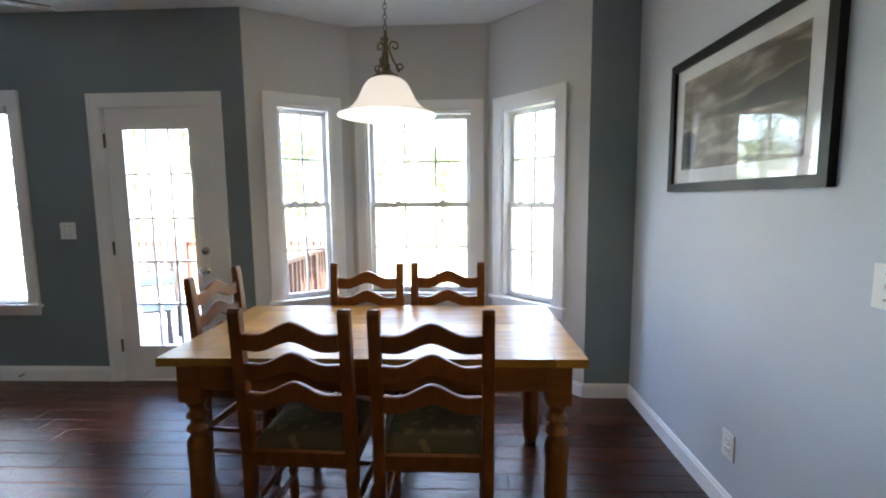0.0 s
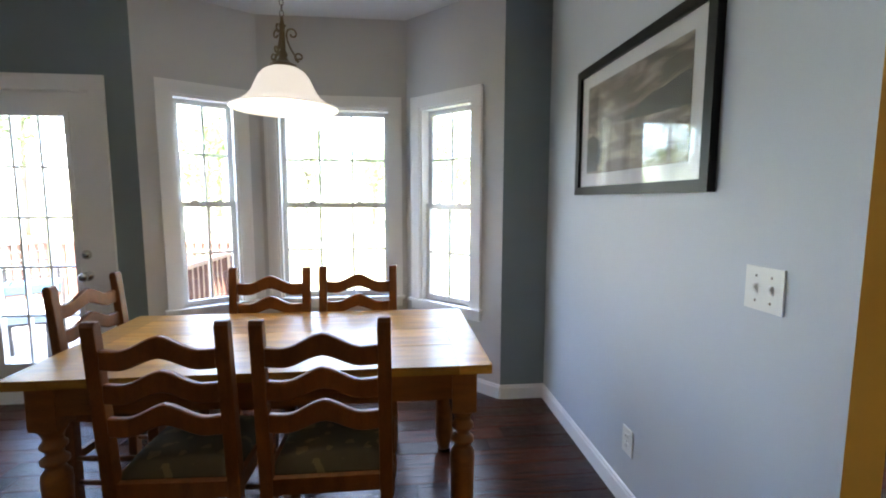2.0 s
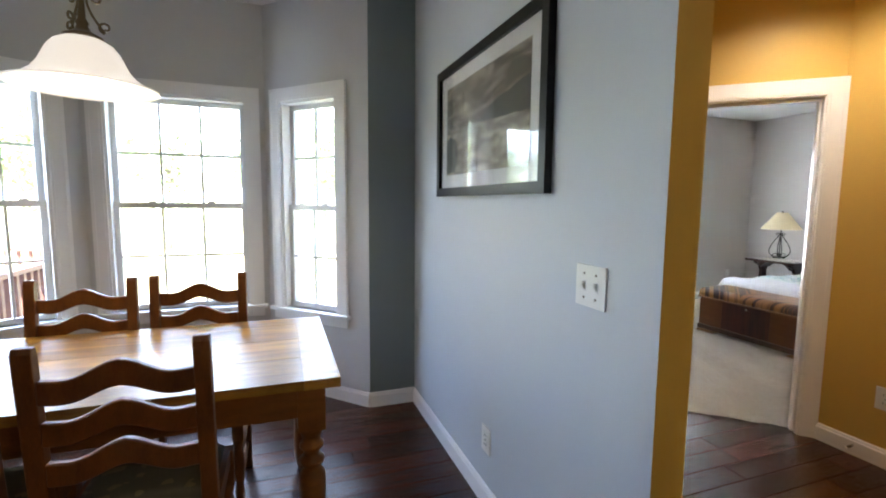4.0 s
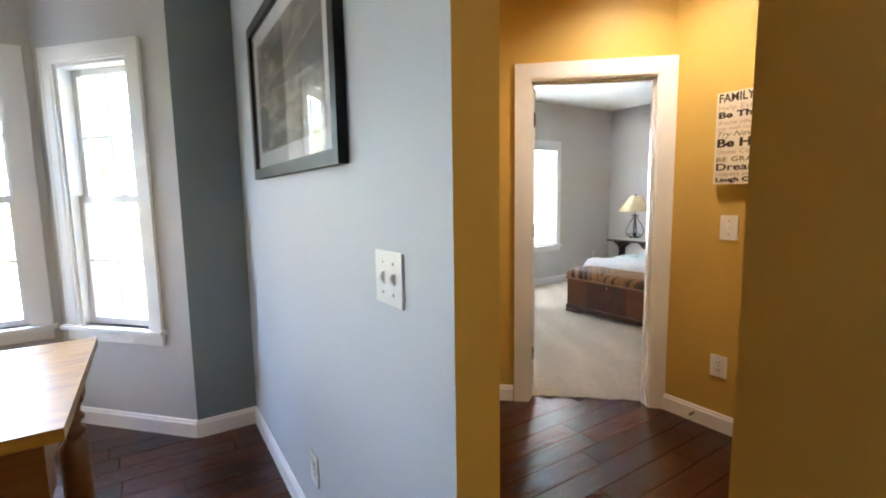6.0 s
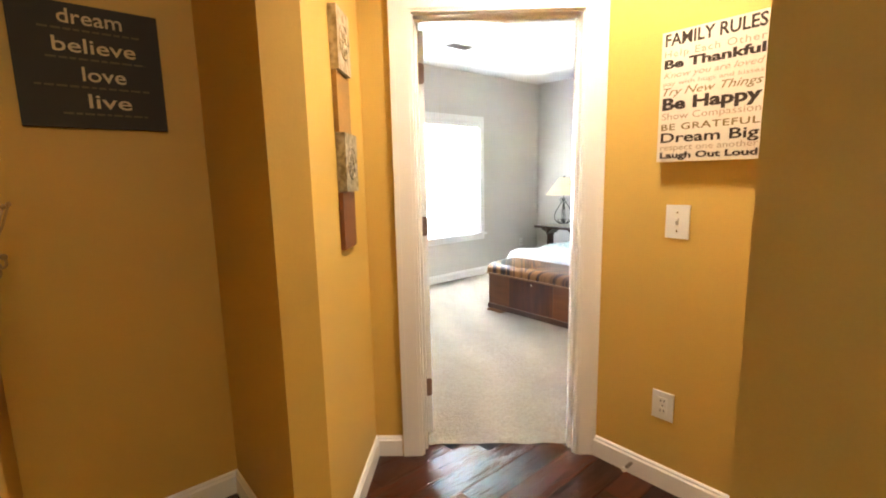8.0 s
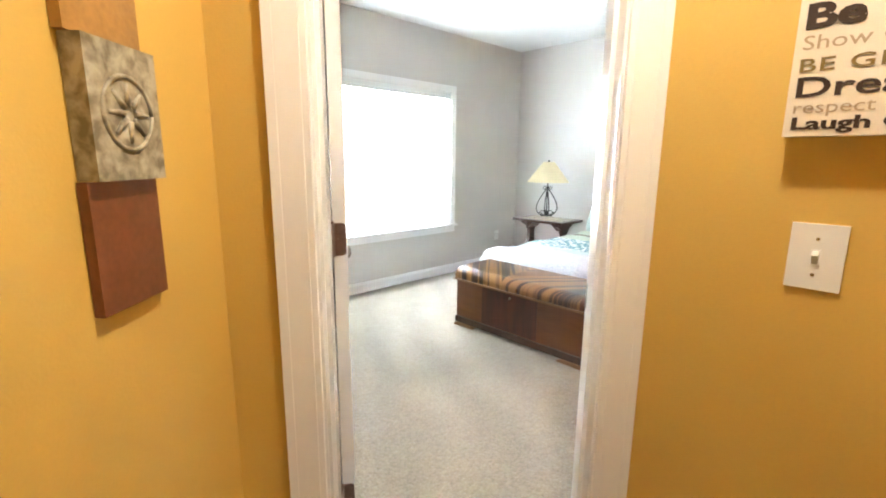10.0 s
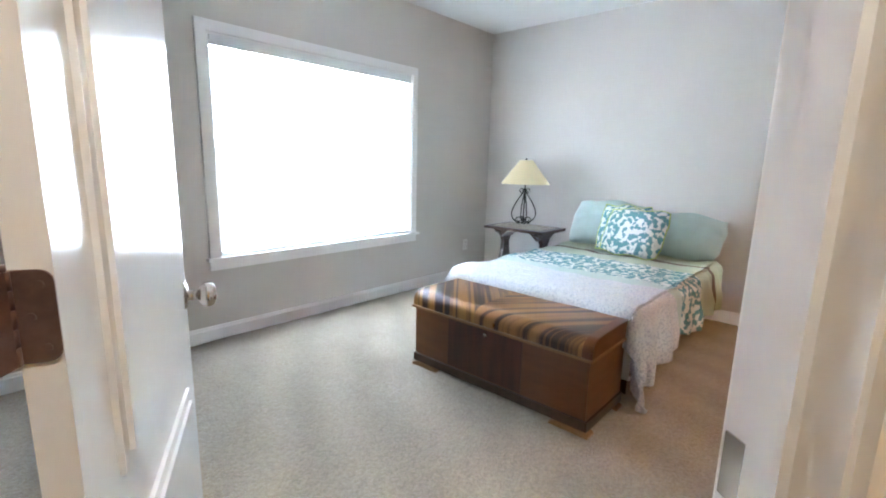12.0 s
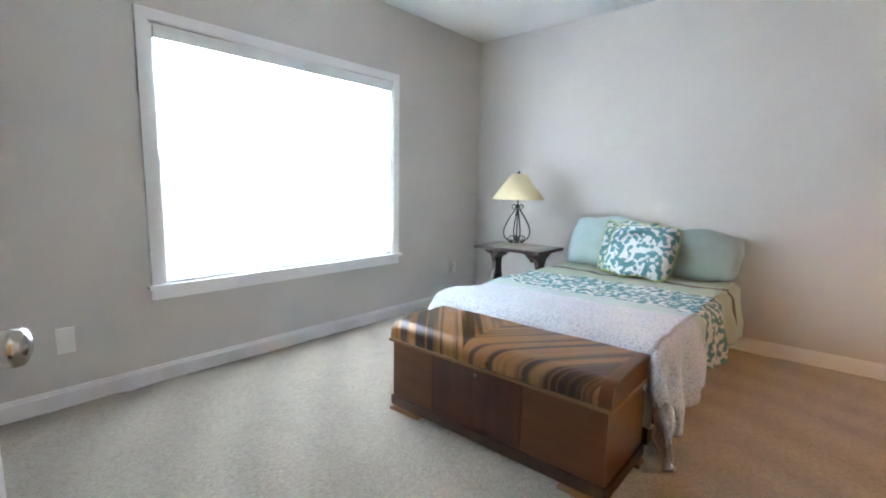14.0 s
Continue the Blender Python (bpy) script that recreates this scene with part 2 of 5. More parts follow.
RAILWOOD = mat("red_brown_deck_rail", (0.10, 0.04, 0.025), 0.7, vary=0.25, scale=6, fine=50, stretch=(6, 6, 1), rand=0.1)
GRASS = mat("lawn", (0.22, 0.23, 0.11), 0.95, vary=0.4, scale=0.6, fine=25, bump=0.5)
BARK = mat("grey_bark", (0.13, 0.10, 0.08), 0.9, vary=0.35, scale=6, fine=30, stretch=(3, 3, 0.6), bump=0.6)
LEAF = mat("leaves", (0.12, 0.17, 0.06), 0.6, vary=0.45, scale=1.2, fine=8, bump=0.0, rand=0.25)
BLUECLOTH = mat("blue_outdoor_cushion", (0.035, 0.12, 0.20), 0.85, vary=0.1, fine=250, bump=0.2)
BLACKSIGN = mat("black_canvas", (0.010, 0.008, 0.007), 0.6, vary=0.2, fine=300)
CREAMSIGN = mat("cream_canvas", (0.74, 0.66, 0.54), 0.75, vary=0.06, scale=12, fine=300, bump=0.08)
INK = mat("dark_brown_ink", (0.035, 0.016, 0.008), 0.7, vary=0.1, bump=0)
FADED_INK = mat("faded_brown_ink", (0.42, 0.31, 0.20), 0.7, vary=0.1, bump=0)
OLIVE_INK = mat("olive_ink", (0.20, 0.13, 0.03), 0.7, vary=0.1, bump=0)
PALE_INK = mat("pale_ink", (0.62, 0.52, 0.36), 0.7, vary=0.05, bump=0)
DIM_INK = mat("dim_ink", (0.10, 0.075, 0.045), 0.7, vary=0.1, bump=0)
TILE_CREAM = veneer("cream_embossed_tile", (0.30, 0.22, 0.11), (0.62, 0.50, 0.33), (14, 14, 14), rough=0.4, bands=2.5)
TILE_AMBER = mat("amber_tile", (0.36, 0.19, 0.05), 0.4, vary=0.3, scale=9)
TILE_GREY = veneer("stone_grey_tile", (0.16, 0.13, 0.08), (0.42, 0.37, 0.27), (16, 16, 16), rough=0.45, bands=2.5)
TILE_RED = mat("russet_tile", (0.17, 0.055, 0.022), 0.4, vary=0.3, scale=9)
BLADE = mat("dark_fan_blade", (0.10, 0.07, 0.05), 0.5, vary=0.2, stretch=(1, 6, 1))
BLIND = mat("white_blind_slat", (0.80, 0.80, 0.78), 0.5, vary=0.02, bump=0.0)


def let_light_through(m, share):
    """Thin white plastic or cloth that passes some light from behind."""
    n, l = m.node_tree.nodes, m.node_tree.links
    thin, mix = n.new("ShaderNodeBsdfTranslucent"), n.new("ShaderNodeMixShader")
    thin.inputs[0].default_value = (0.85, 0.87, 0.88, 1)
    mix.inputs[0].default_value = share
    l.new(n["Principled BSDF"].outputs[0], mix.inputs[1])
    l.new(thin.outputs[0], mix.inputs[2])
    l.new(mix.outputs[0], n["Material Output"].inputs[0])


let_light_through(BLIND, 0.5)


# ---- mesh helpers ----
def box(bm, lo, hi, m=None, mi=0):
    x0, y0, z0 = lo
    x1, y1, z1 = hi
    vs = [bm.verts.new((m @ Vector(c)) if m else c) for c in ((x0, y0, z0), (x1, y0, z0), (x1, y1, z0), (x0, y1, z0), (x0, y0, z1), (x1, y0, z1), (x1, y1, z1), (x0, y1, z1))]
    fs = []
    for a in ((3, 2, 1, 0), (4, 5, 6, 7), (0, 1, 5, 4), (1, 2, 6, 5), (2, 3, 7, 6), (3, 0, 4, 7)):
        f = bm.faces.new([vs[i] for i in a])
        f.material_index = mi
        fs.append(f)
    return fs


def soft(bm, w=0.004, seg=2):
    bmesh.ops.bevel(bm, geom=[e for e in bm.edges if e.is_manifold and e.calc_face_angle(0) > 0.6], offset=w, segments=seg, affect="EDGES", profile=0.6, clamp_overlap=True)


def prism(bm, outline, t0, t1, plane="xz", m=None):
    """Extrudes a closed outline (anticlockwise as seen against the extrusion axis) from t0 to t1."""
    def at(u, v, t):
        p = {"xz": (u, t, v), "yz": (t, u, v), "xy": (u, v, t)}[plane]
        return (m @ Vector(p)) if m else p
    a = [bm.verts.new(at(u, v, t0)) for u, v in outline]
    b = [bm.verts.new(at(u, v, t1)) for u, v in outline]
    n = len(outline)
    bm.faces.new(a)
    bm.faces.new(b[::-1])
    for i in range(n):
        bm.faces.new((a[(i + 1) % n], a[i], b[i], b[(i + 1) % n]))
    bmesh.ops.recalc_face_normals(bm, faces=bm.faces)


def lathe(bm, profile, seg=24, centre=(0, 0), close=True):
    """Turns (radius, height) pairs round an upright axis."""
    rings = []
    for r, z in profile:
        rings.append([bm.verts.new((centre[0] + r * math.cos(2 * math.pi * i / seg), centre[1] + r * math.sin(2 * math.pi * i / seg), z)) for i in range(seg)])
    for a, b in zip(rings, rings[1:]):
        for i in range(seg):
            f = bm.faces.new((a[i], a[(i + 1) % seg], b[(i + 1) % seg], b[i]))
            f.smooth = True
    if close:
        bm.faces.new(rings[0][::-1])
        bm.faces.new(rings[-1])
    bmesh.ops.recalc_face_normals(bm, faces=bm.faces)


def tube(bm, pts, r, seg=8):
    """A round bar along a line of points; r may be a list."""
    pts = [Vector(p) for p in pts]
    rs = r if isinstance(r, (list, tuple)) else [r] * len(pts)
    rings = []
    side = None
    for i, p in enumerate(pts):
        d = (pts[min(i + 1, len(pts) - 1)] - pts[max(i - 1, 0)]).normalized()
        if side is None:
            side = d.orthogonal().normalized()
        side = (side - d * side.dot(d)).normalized()
        up = d.cross(side)
        rings.append([bm.verts.new(p + (side * math.cos(2 * math.pi * k / seg) + up * math.sin(2 * math.pi * k / seg)) * rs[i]) for k in range(seg)])
    for a, b in zip(rings, rings[1:]):
        for k in range(seg):
            f = bm.faces.new((a[k], a[(k + 1) % seg], b[(k + 1) % seg], b[k]))
            f.smooth = True
    bm.faces.new(rings[0][::-1])
    bm.faces.new(rings[-1])
    bmesh.ops.recalc_face_normals(bm, faces=bm.faces)


def mesh_of(name, bm, *mats):
    me = bpy.data.meshes.new(name)
    bm.normal_update()
    bm.to_mesh(me)
    bm.free()
    for m in mats:
        me.materials.append(m)
    return me


def part(name, bm, material, parent=None, label=""):
    ob = new(name, mesh_of(name, bm, *(material if isinstance(material, (list, tuple)) else (material,))))
    if parent:
        ob.parent = parent
    return tagged(ob, label)


def empty(name, label="", category="", group="", kind="", m=None):
    ob = new(name)
    ob.empty_display_size = 0.1
    if m:
        ob.matrix_world = m
    return tagged(ob, label, category, group, kind)


def boxpart(name, lo, hi, material, parent, bevel=0.003, label="", m=None):
    bm = bmesh.new()
    box(bm, lo, hi, m)
    if bevel:
        soft(bm, bevel)
    return part(name, bm, material, parent, label)


def run(p0, p1):
    """Frame of a wall: x along it, y out through it, z up; the room lies on its right."""
    a = Vector((p1[0] - p0[0], p1[1] - p0[1], 0))
    n = a.length
    a.normalize()
    o = Vector((-a.y, a.x, 0))
    return Matrix(((a.x, o.x, 0, p0[0]), (a.y, o.y, 0, p0[1]), (0, 0, 1, 0), (0, 0, 0, 1))), n


def wall(name, p0, p1, top, front, back=None, thick=0.12, holes=(), label="", base=True, low=-0.05, ends=None):
    """A wall with real openings (s0, s1, z0, z1) through it."""
    m, n = run(p0, p1)
    bm = bmesh.new()
    cuts = sorted(holes)
    s = 0.0
    for a, b, z0, z1 in cuts:
        box(bm, (s, 0, low), (a, thick, top), m)
        if z0 > low + 0.1:
            box(bm, (a, 0, low), (b, thick, z0), m)
        box(bm, (a, 0, z1), (b, thick, top), m)
        s = b
    box(bm, (s, 0, low), (n, thick, top), m)
    out = m.to_3x3() @ Vector((0, 1, 0))
    along = m.to_3x3() @ Vector((1, 0, 0))
    bm.normal_update()
    for f in bm.faces:
        f.material_index = 1 if f.normal.dot(out) > 0.7 else 2 if abs(f.normal.dot(along)) > 0.7 else 0
    ob = part(name, bm, (front, back or front, ends or front))
    tagged(ob, label or "painted plasterboard wall", "wall", kind="structure")
    if base:
        bb = bmesh.new()
        s = 0.0
        for a, b, z0, z1 in [h for h in cuts if h[2] < 0.1] + [(n, n, 0, 0)]:
            skirt(bb, m, s, a - (0.095 if a < n else 0), base if isinstance(base, float) else 0.098)
            s = b + 0.095
        tagged(part("baseboard", bb, TRIM), "white painted wooden baseboard along the wall", "baseboard", kind="structure")
    return m


def skirt(bm, m, s0, s1, h):
    if s1 - s0 < 0.01:
        return
    o = [(0, 0.0), (-0.014, 0.0), (-0.014, h * 0.78), (-0.009, h * 0.86), (-0.009, h * 0.93), (-0.004, h), (0, h)]
    prism(bm, [(y, z) for y, z in o], s0, s1, "yz", m)


def shoe(bm, m, s0, s1):
    prism(bm, [(-0.014, 0), (-0.026, 0), (-0.024, 0.010), (-0.014, 0.018)], s0, s1, "yz", m)


def casing(bm, m, s0, s1, z0, z1, w=0.09, sides=True, sill=False):
    """Moulded door or window trim round an opening."""
    def strip(lo, hi):
        box(bm, lo, hi, m)
    for k, (f0, f1, d) in enumerate(((0, 0.24, 0.019), (0.24, 0.84, 0.0165), (0.84, 1.0, 0.013))):
        a, b = w * (1 - f1), w * (1 - f0)
        strip((s0 - b, -d, z0), (s0 - a, 0, z1 + b))
        strip((s1 + a, -d, z0), (s1 + b, 0, z1 + b))
        strip((s0 - a, -d, z1 + a), (s1 + a, 0, z1 + b))


def window(name, m, s0, s1, z0, z1, cols, rows, label, thick=0.12, stool=True, w=0.085, blinds=0.0, single=False):
    """A double-hung window in an opening: casing, jambs, sill, two sashes with glazing bars and panes."""
    top = empty(name, label, "window", kind="structure")
    bm = bmesh.new()
    casing(bm, m, s0, s1, z0 - 0.0, z1, w)
    part("casing", bm, TRIM, top)
    bm = bmesh.new()
    for lo, hi in (((s0, 0, z0), (s0 + 0.018, thick + 0.01, z1)), ((s1 - 0.018, 0, z0), (s1, thick + 0.01, z1)), ((s0 + 0.018, 0, z1 - 0.018), (s1 - 0.018, thick + 0.01, z1))):
        box(bm, lo, hi, m)
    part("jamb", bm, TRIM, top)
    bm = bmesh.new()
    box(bm, (s0 - w - 0.02, -0.045, z0 - 0.022), (s1 + w + 0.02, thick + 0.02, z0), m)
    soft(bm, 0.006)
    part("window_sill", bm, TRIM, top)
    boxpart("apron", (s0 - w, -0.016, z0 - 0.085), (s1 + w, 0, z0 - 0.022), TRIM, top, 0.003, m=m)
    a, b = s0 + 0.018, s1 - 0.018
    zm = (z0 + z1 - 0.02) / 2
    for which, lo, hi, y in (("upper_sash", zm - 0.02, z1 - 0.018, 0.075), ("lower_sash", z0, zm + 0.02, 0.045)):
        f = 0.034
        bm = bmesh.new()
        box(bm, (a, y, lo), (a + f, y + 0.028, hi), m)
        box(bm, (b - f, y, lo), (b, y + 0.028, hi), m)
        box(bm, (a + f, y, lo), (b - f, y + 0.028, lo + f * 1.05), m)
        box(bm, (a + f, y, hi - f), (b - f, y + 0.028, hi), m)
        soft(bm, 0.003, 1)
        sash = part(which, bm, VINYL, top)
        ga, gb, gl, gh = a + f, b - f, lo + f * 1.05, hi - f
        for i in range(1, cols):
            x = ga + (gb - ga) * i / cols
            boxpart("glazing_bar", (x - 0.008, y + 0.004, gl), (x + 0.008, y + 0.024, gh), VINYL, sash, 0.002, m=m)
        for j in range(1, rows):
            z = gl + (gh - gl) * j / rows
            boxpart("glazing_bar", (ga, y + 0.005, z - 0.008), (gb, y + 0.023, z + 0.008), VINYL, sash, 0.002, m=m)
        for i in range(cols):
            for j in range(rows):
                p = boxpart("pane", (ga + (gb - ga) * i / cols, y + 0.012, gl + (gh - gl) * j / rows), (ga + (gb - ga) * (i + 1) / cols, y + 0.016, gl + (gh - gl) * (j + 1) / rows), PANE, sash, 0, m=m)
                p.visible_shadow = False
    for x in (a + (b - a) * 0.28, a + (b - a) * 0.72):
        bm = bmesh.new()
        box(bm, (x - 0.022, 0.040, zm + 0.018), (x + 0.022, 0.062, zm + 0.032), m)
        soft(bm, 0.004)
        part("sash_lock", bm, VINYL, top)
    return top


# ---- structure: dining room, bay, hall, bedroom ----
TOPD, TOPB, TOPH = 2.695, 2.565, 2.60
OUTSIDE = mat("pale_siding", (0.6, 0.58, 0.54), 0.7, vary=0.05)
DOOR_S0, DOOR_S1, DOOR_T = 0.209, 0.943, 0.118

m_garden = wall("wall_garden", (-4.0, 4.38), (0.115, 4.38), TOPD, TEAL_WALL, OUTSIDE, 0.14,
                holes=[(1.445, 2.375, 0.60, 2.08), (3.051, 3.862, -0.05, 2.05)], label="dark teal-grey wall with garden door", base=0.115)
m_bay_l = wall("wall_bay_left", (0.115, 4.38), (0.765, 4.80), TOPD, PAINT_BAY, OUTSIDE, 0.14, holes=[(0.20, 0.61, 0.60, 2.06)], label="pale grey angled bay wall")
m_bay_c = wall("wall_bay_centre", (0.765, 4.80), (1.855, 4.80), TOPD, PAINT_BAY, OUTSIDE, 0.14, holes=[(0.12, 0.97, 0.60, 2.045)], label="pale grey bay wall")
m_bay_r = wall("wall_bay_right", (1.855, 4.80), (2.468, 4.145), TOPD, PAINT_BAY, OUTSIDE, 0.14, holes=[(0.15, 0.642, 0.595, 2.032)], label="pale grey angled bay wall")
wall("wall_stub", (2.468, 4.145), (2.772, 4.145), TOPD, TEAL_WALL, OUTSIDE, 0.14, label="dark teal-grey narrow wall beside the bay")
m_dining = wall("wall_dining", (2.772, 4.145), (2.772, 2.078), TOPD, PAINT_BLUE, PAINT_TAN, 0.105, label="pale blue-grey wall with tan back and end", ends=PAINT_TAN)
wall("wall_alcove_back", (2.877, 3.775), (3.522, 3.775), TOPH, PAINT_TAN, label="golden tan wall of the coat alcove")
wall("wall_alcove_side", (3.522, 3.775), (3.524, 3.145), TOPH, PAINT_TAN, label="golden tan side wall of the coat alcove")
wall("wall_pier", (3.524, 3.145), (3.634, 3.118), TOPH, PAINT_TAN, label="narrow golden tan wall face")
m_tiles = wall("wall_tiles", (3.634, 3.118), (4.093, 3.5915), TOPH, PAINT_TAN, label="golden tan angled wall")
m_door = wall("wall_bedroom_door", (4.093, 3.5915), (4.869, 2.908), TOPB, PAINT_TAN, PAINT_BED, DOOR_T, holes=[(DOOR_S0, DOOR_S1, -0.05, 1.967)], label="golden tan angled wall with the bedroom door", base=False)
m_family = wall("wall_family", (4.853, 2.922), (4.853, 1.946), TOPB, PAINT_TAN, PAINT_BED, label="golden tan wall with a sign")
wall("wall_hall_south", (4.853, 2.066), (3.811, 2.066), TOPB, PAINT_TAN, label="golden tan hall wall")
wall("wall_hall_right", (3.811, 1.946), (3.811, -3.6), TOPD, PAINT_TAN, label="golden tan wall at the corner of the hall", base=False)
m_bedwin = wall("wall_bedroom_window", (4.16, 6.09), (8.492, 6.09), TOPB, PAINT_BED, OUTSIDE, 0.14, holes=[(1.395, 3.14, 0.568, 1.978)], label="warm grey bedroom wall with a wide window", base=0.105)
wall("wall_bedroom_back", (8.492, 6.09), (8.492, 1.5), TOPB, PAINT_BED, label="warm grey bedroom wall behind the bed", base=0.105)
wall("wall_bedroom_south", (8.492, 1.5), (4.973, 1.5), TOPB, PAINT_BED)
wall("wall_bedroom_west_low", (4.973, 1.5), (4.973, 1.946), TOPB, PAINT_BED)
wall("wall_bedroom_west", (4.16, 3.70), (4.16, 6.09), TOPB, PAINT_BED, base=0.105)
wall("wall_living_west", (-4.0, -3.6), (-4.0, 4.38), TOPD, TEAL_WALL)
wall("wall_living_south", (3.811, -3.6), (-4.0, -3.6), TOPD, TEAL_WALL)


def slab(name, pts, z0, z1, material, label, category):
    bm = bmesh.new()
    prism(bm, pts, z0, z1, "xy")
    return tagged(part(name, bm, material), label, category, kind="structure")


slab("ceiling", [(-4.1, -3.7), (3.9, -3.7), (3.90, 2.09), (2.83, 2.09), (2.83, 4.24), (2.58, 4.24), (1.96, 4.91), (0.77, 4.91), (0.09, 4.49), (-4.1, 4.49)], TOPD, TOPD + 0.08, CEILING, "white painted ceiling over the dining room", "ceiling")
slab("ceiling_hall", [(2.83, 2.092), (3.86, 2.092), (3.86, 1.99), (4.90, 1.99), (4.90, 2.92), (4.14, 3.64), (4.0, 3.85), (2.83, 3.85)], TOPH, TOPH + 0.06, CEILING, "white painted ceiling over the hall", "ceiling")
slab("ceiling_bedroom", [(4.95, 1.44), (8.62, 1.44), (8.62, 6.18), (4.10, 6.18), (4.10, 3.70), (4.95, 2.93)], TOPB, TOPB + 0.06, CEILING, "white painted bedroom ceiling", "ceiling")
# added slab out of view, blocks sun that leaks between the ceiling slabs
slab("roof", [(-4.2, -3.8), (8.72, -3.8), (8.72, 6.26), (2.9, 6.26), (2.9, 4.3), (2.55, 4.3), (1.93, 4.95), (0.7, 4.95), (0.0, 4.53), (-4.2, 4.53)], 2.80, 2.90, OUTSIDE, "unseen slab over the house, added to keep the sun out", "roof")
slab("floor_bed", [(-4.1, -3.7), (5.0, -3.7), (5.0, 2.9), (4.45, 3.55), (3.2, 4.5), (2.5, 4.6), (1.9, 5.0), (0.7, 5.0), (0.0, 4.5), (-4.1, 4.5)], -0.14, -0.012, FLOORGAP, "dark joints under the floor planks", "floor")

# carpet: a fine pile of low bumps
bm = bmesh.new()
cell = 0.045
inside = lambda x, y: 4.1 < x < 8.60 and 1.45 < y < 6.15 and (x - 4.093) * 0.661 + (y - 3.5915) * 0.750 > -0.06 and not (x < 4.90 and y < 2.84)
grid = {}
for i in range(int((8.60 - 4.10) / cell) + 1):
    for j in range(int((6.15 - 1.45) / cell) + 1):
        x, y = 4.10 + i * cell, 1.45 + j * cell
        grid[i, j] = bm.verts.new((x, y, 0.006 + 0.007 * noise.noise((x * 9, y * 9, 0)) + 0.006 * noise.noise((x * 24, y * 24, 3))))
for (i, j), v in list(grid.items()):
    if (i + 1, j + 1) in grid and inside(4.10 + (i + 0.5) * cell, 1.45 + (j + 0.5) * cell):
        bm.faces.new((v, grid[i + 1, j], grid[i + 1, j + 1], grid[i, j + 1])).smooth = True
for v in [v for v in bm.verts if not v.link_faces]:
    bm.verts.remove(v)
bmesh.ops.bisect_plane(bm, geom=bm.verts[:] + bm.edges[:] + bm.faces[:], plane_co=(4.093 + 0.661 * 0.07, 3.5915 + 0.750 * 0.07, 0), plane_no=(-0.661, -0.750, 0), clear_outer=True)
tagged(part("carpet", bm, CARPET), "beige cut-pile carpet with vacuum marks on the bedroom floor", "carpet", kind="structure")

# door casing, jambs and leaf between hall and bedroom
door_set = empty("door_2", "open white panelled bedroom door in a moulded white frame", "door", kind="structure")
bm = bmesh.new()
casing(bm, m_door, DOOR_S0 + 0.012, DOOR_S1 - 0.012, 0, 1.957, 0.092)
part("casing", bm, TRIM, door_set)
bm = bmesh.new()
back = m_door @ pose(0, DOOR_T, 0) @ Matrix.Diagonal((1, -1, 1, 1))
casing(bm, back, DOOR_S0 + 0.004, DOOR_S1 - 0.012, 0, 1.957, 0.06)
bmesh.ops.recalc_face_normals(bm, faces=bm.faces)
part("casing", bm, TRIM, door_set)
bm = bmesh.new()
J0, J1, JT = DOOR_S0 + 0.02, DOOR_S1 - 0.02, DOOR_T + 0.001
for lo, hi in (((DOOR_S0, -0.001, 0), (J0, JT, 1.947)), ((J1, -0.001, 0), (DOOR_S1, JT, 1.947)), ((DOOR_S0, -0.001, 1.947), (DOOR_S1, JT, 1.967)),
               ((J0, DOOR_T - 0.078, 0), (J0 + 0.012, DOOR_T - 0.04, 1.947)), ((J1 - 0.012, DOOR_T - 0.078, 0), (J1, DOOR_T - 0.04, 1.947)), ((J0 + 0.012, DOOR_T - 0.078, 1.935), (J1 - 0.012, DOOR_T - 0.04, 1.947))):
    box(bm, lo, hi, m_door)
part("jamb", bm, DOOR_PAINT, door_set)
boxpart("strike_plate", (J1 - 0.0025, DOOR_T - 0.037, 0.885), (J1 + 0.0005, DOOR_T - 0.003, 0.955), NICKEL, door_set, 0.001, "satin nickel strike plate", m_door)


def panel_door(parent, m, w, h, panels, material, t=0.035):
    """A moulded door leaf: x from the hinge, y through it, z up."""
    bm = bmesh.new()
    box(bm, (0, 0, 0.008), (w, t, h), m)
    leaf = part("leaf", bm, material, parent)
    for x0, x1, z0, z1 in panels:
        for y, s in ((0, -1), (t, 1)):
            bm = bmesh.new()
            for ins, d in ((0.0, 0.008), (0.022, 0.015)):
                box(bm, (x0 + ins, y - (d if s < 0 else 0.0), z0 + ins), (x1 - ins, y + (d if s > 0 else 0.0), z1 - ins), m)
            soft(bm, 0.006, 2)
            part("panel", bm, material, leaf)
    return leaf


hinge_at = m_door @ Vector((J0 - 0.004, DOOR_T + 0.052, 0))
m_leaf = pose(hinge_at.x, hinge_at.y, 0, 0, 0, 63.5) @ pose(0.006, -0.037, 0)
leaf = panel_door(door_set, m_leaf, 0.705, 1.943, [(0.11, 0.60, 0.20, 0.69), (0.11, 0.60, 0.81, 1.82)], DOOR_PAINT)


def knob(parent, m, material):
    """A round door knob on a rose, along the frame's y."""
    bm = bmesh.new()
    lathe(bm, [(0.032, 0), (0.032, 0.006), (0.027, 0.012), (0.012, 0.014), (0.011, 0.034), (0.018, 0.038), (0.027, 0.046), (0.029, 0.057), (0.026, 0.067), (0.016, 0.073), (0.004, 0.075)], 24)
    for v in bm.verts:
        v.co = m @ Vector((v.co.x, v.co.z, v.co.y))
    bmesh.ops.recalc_face_normals(bm, faces=bm.faces)
    return part("door_knob", bm, material, parent, "round satin nickel knob")


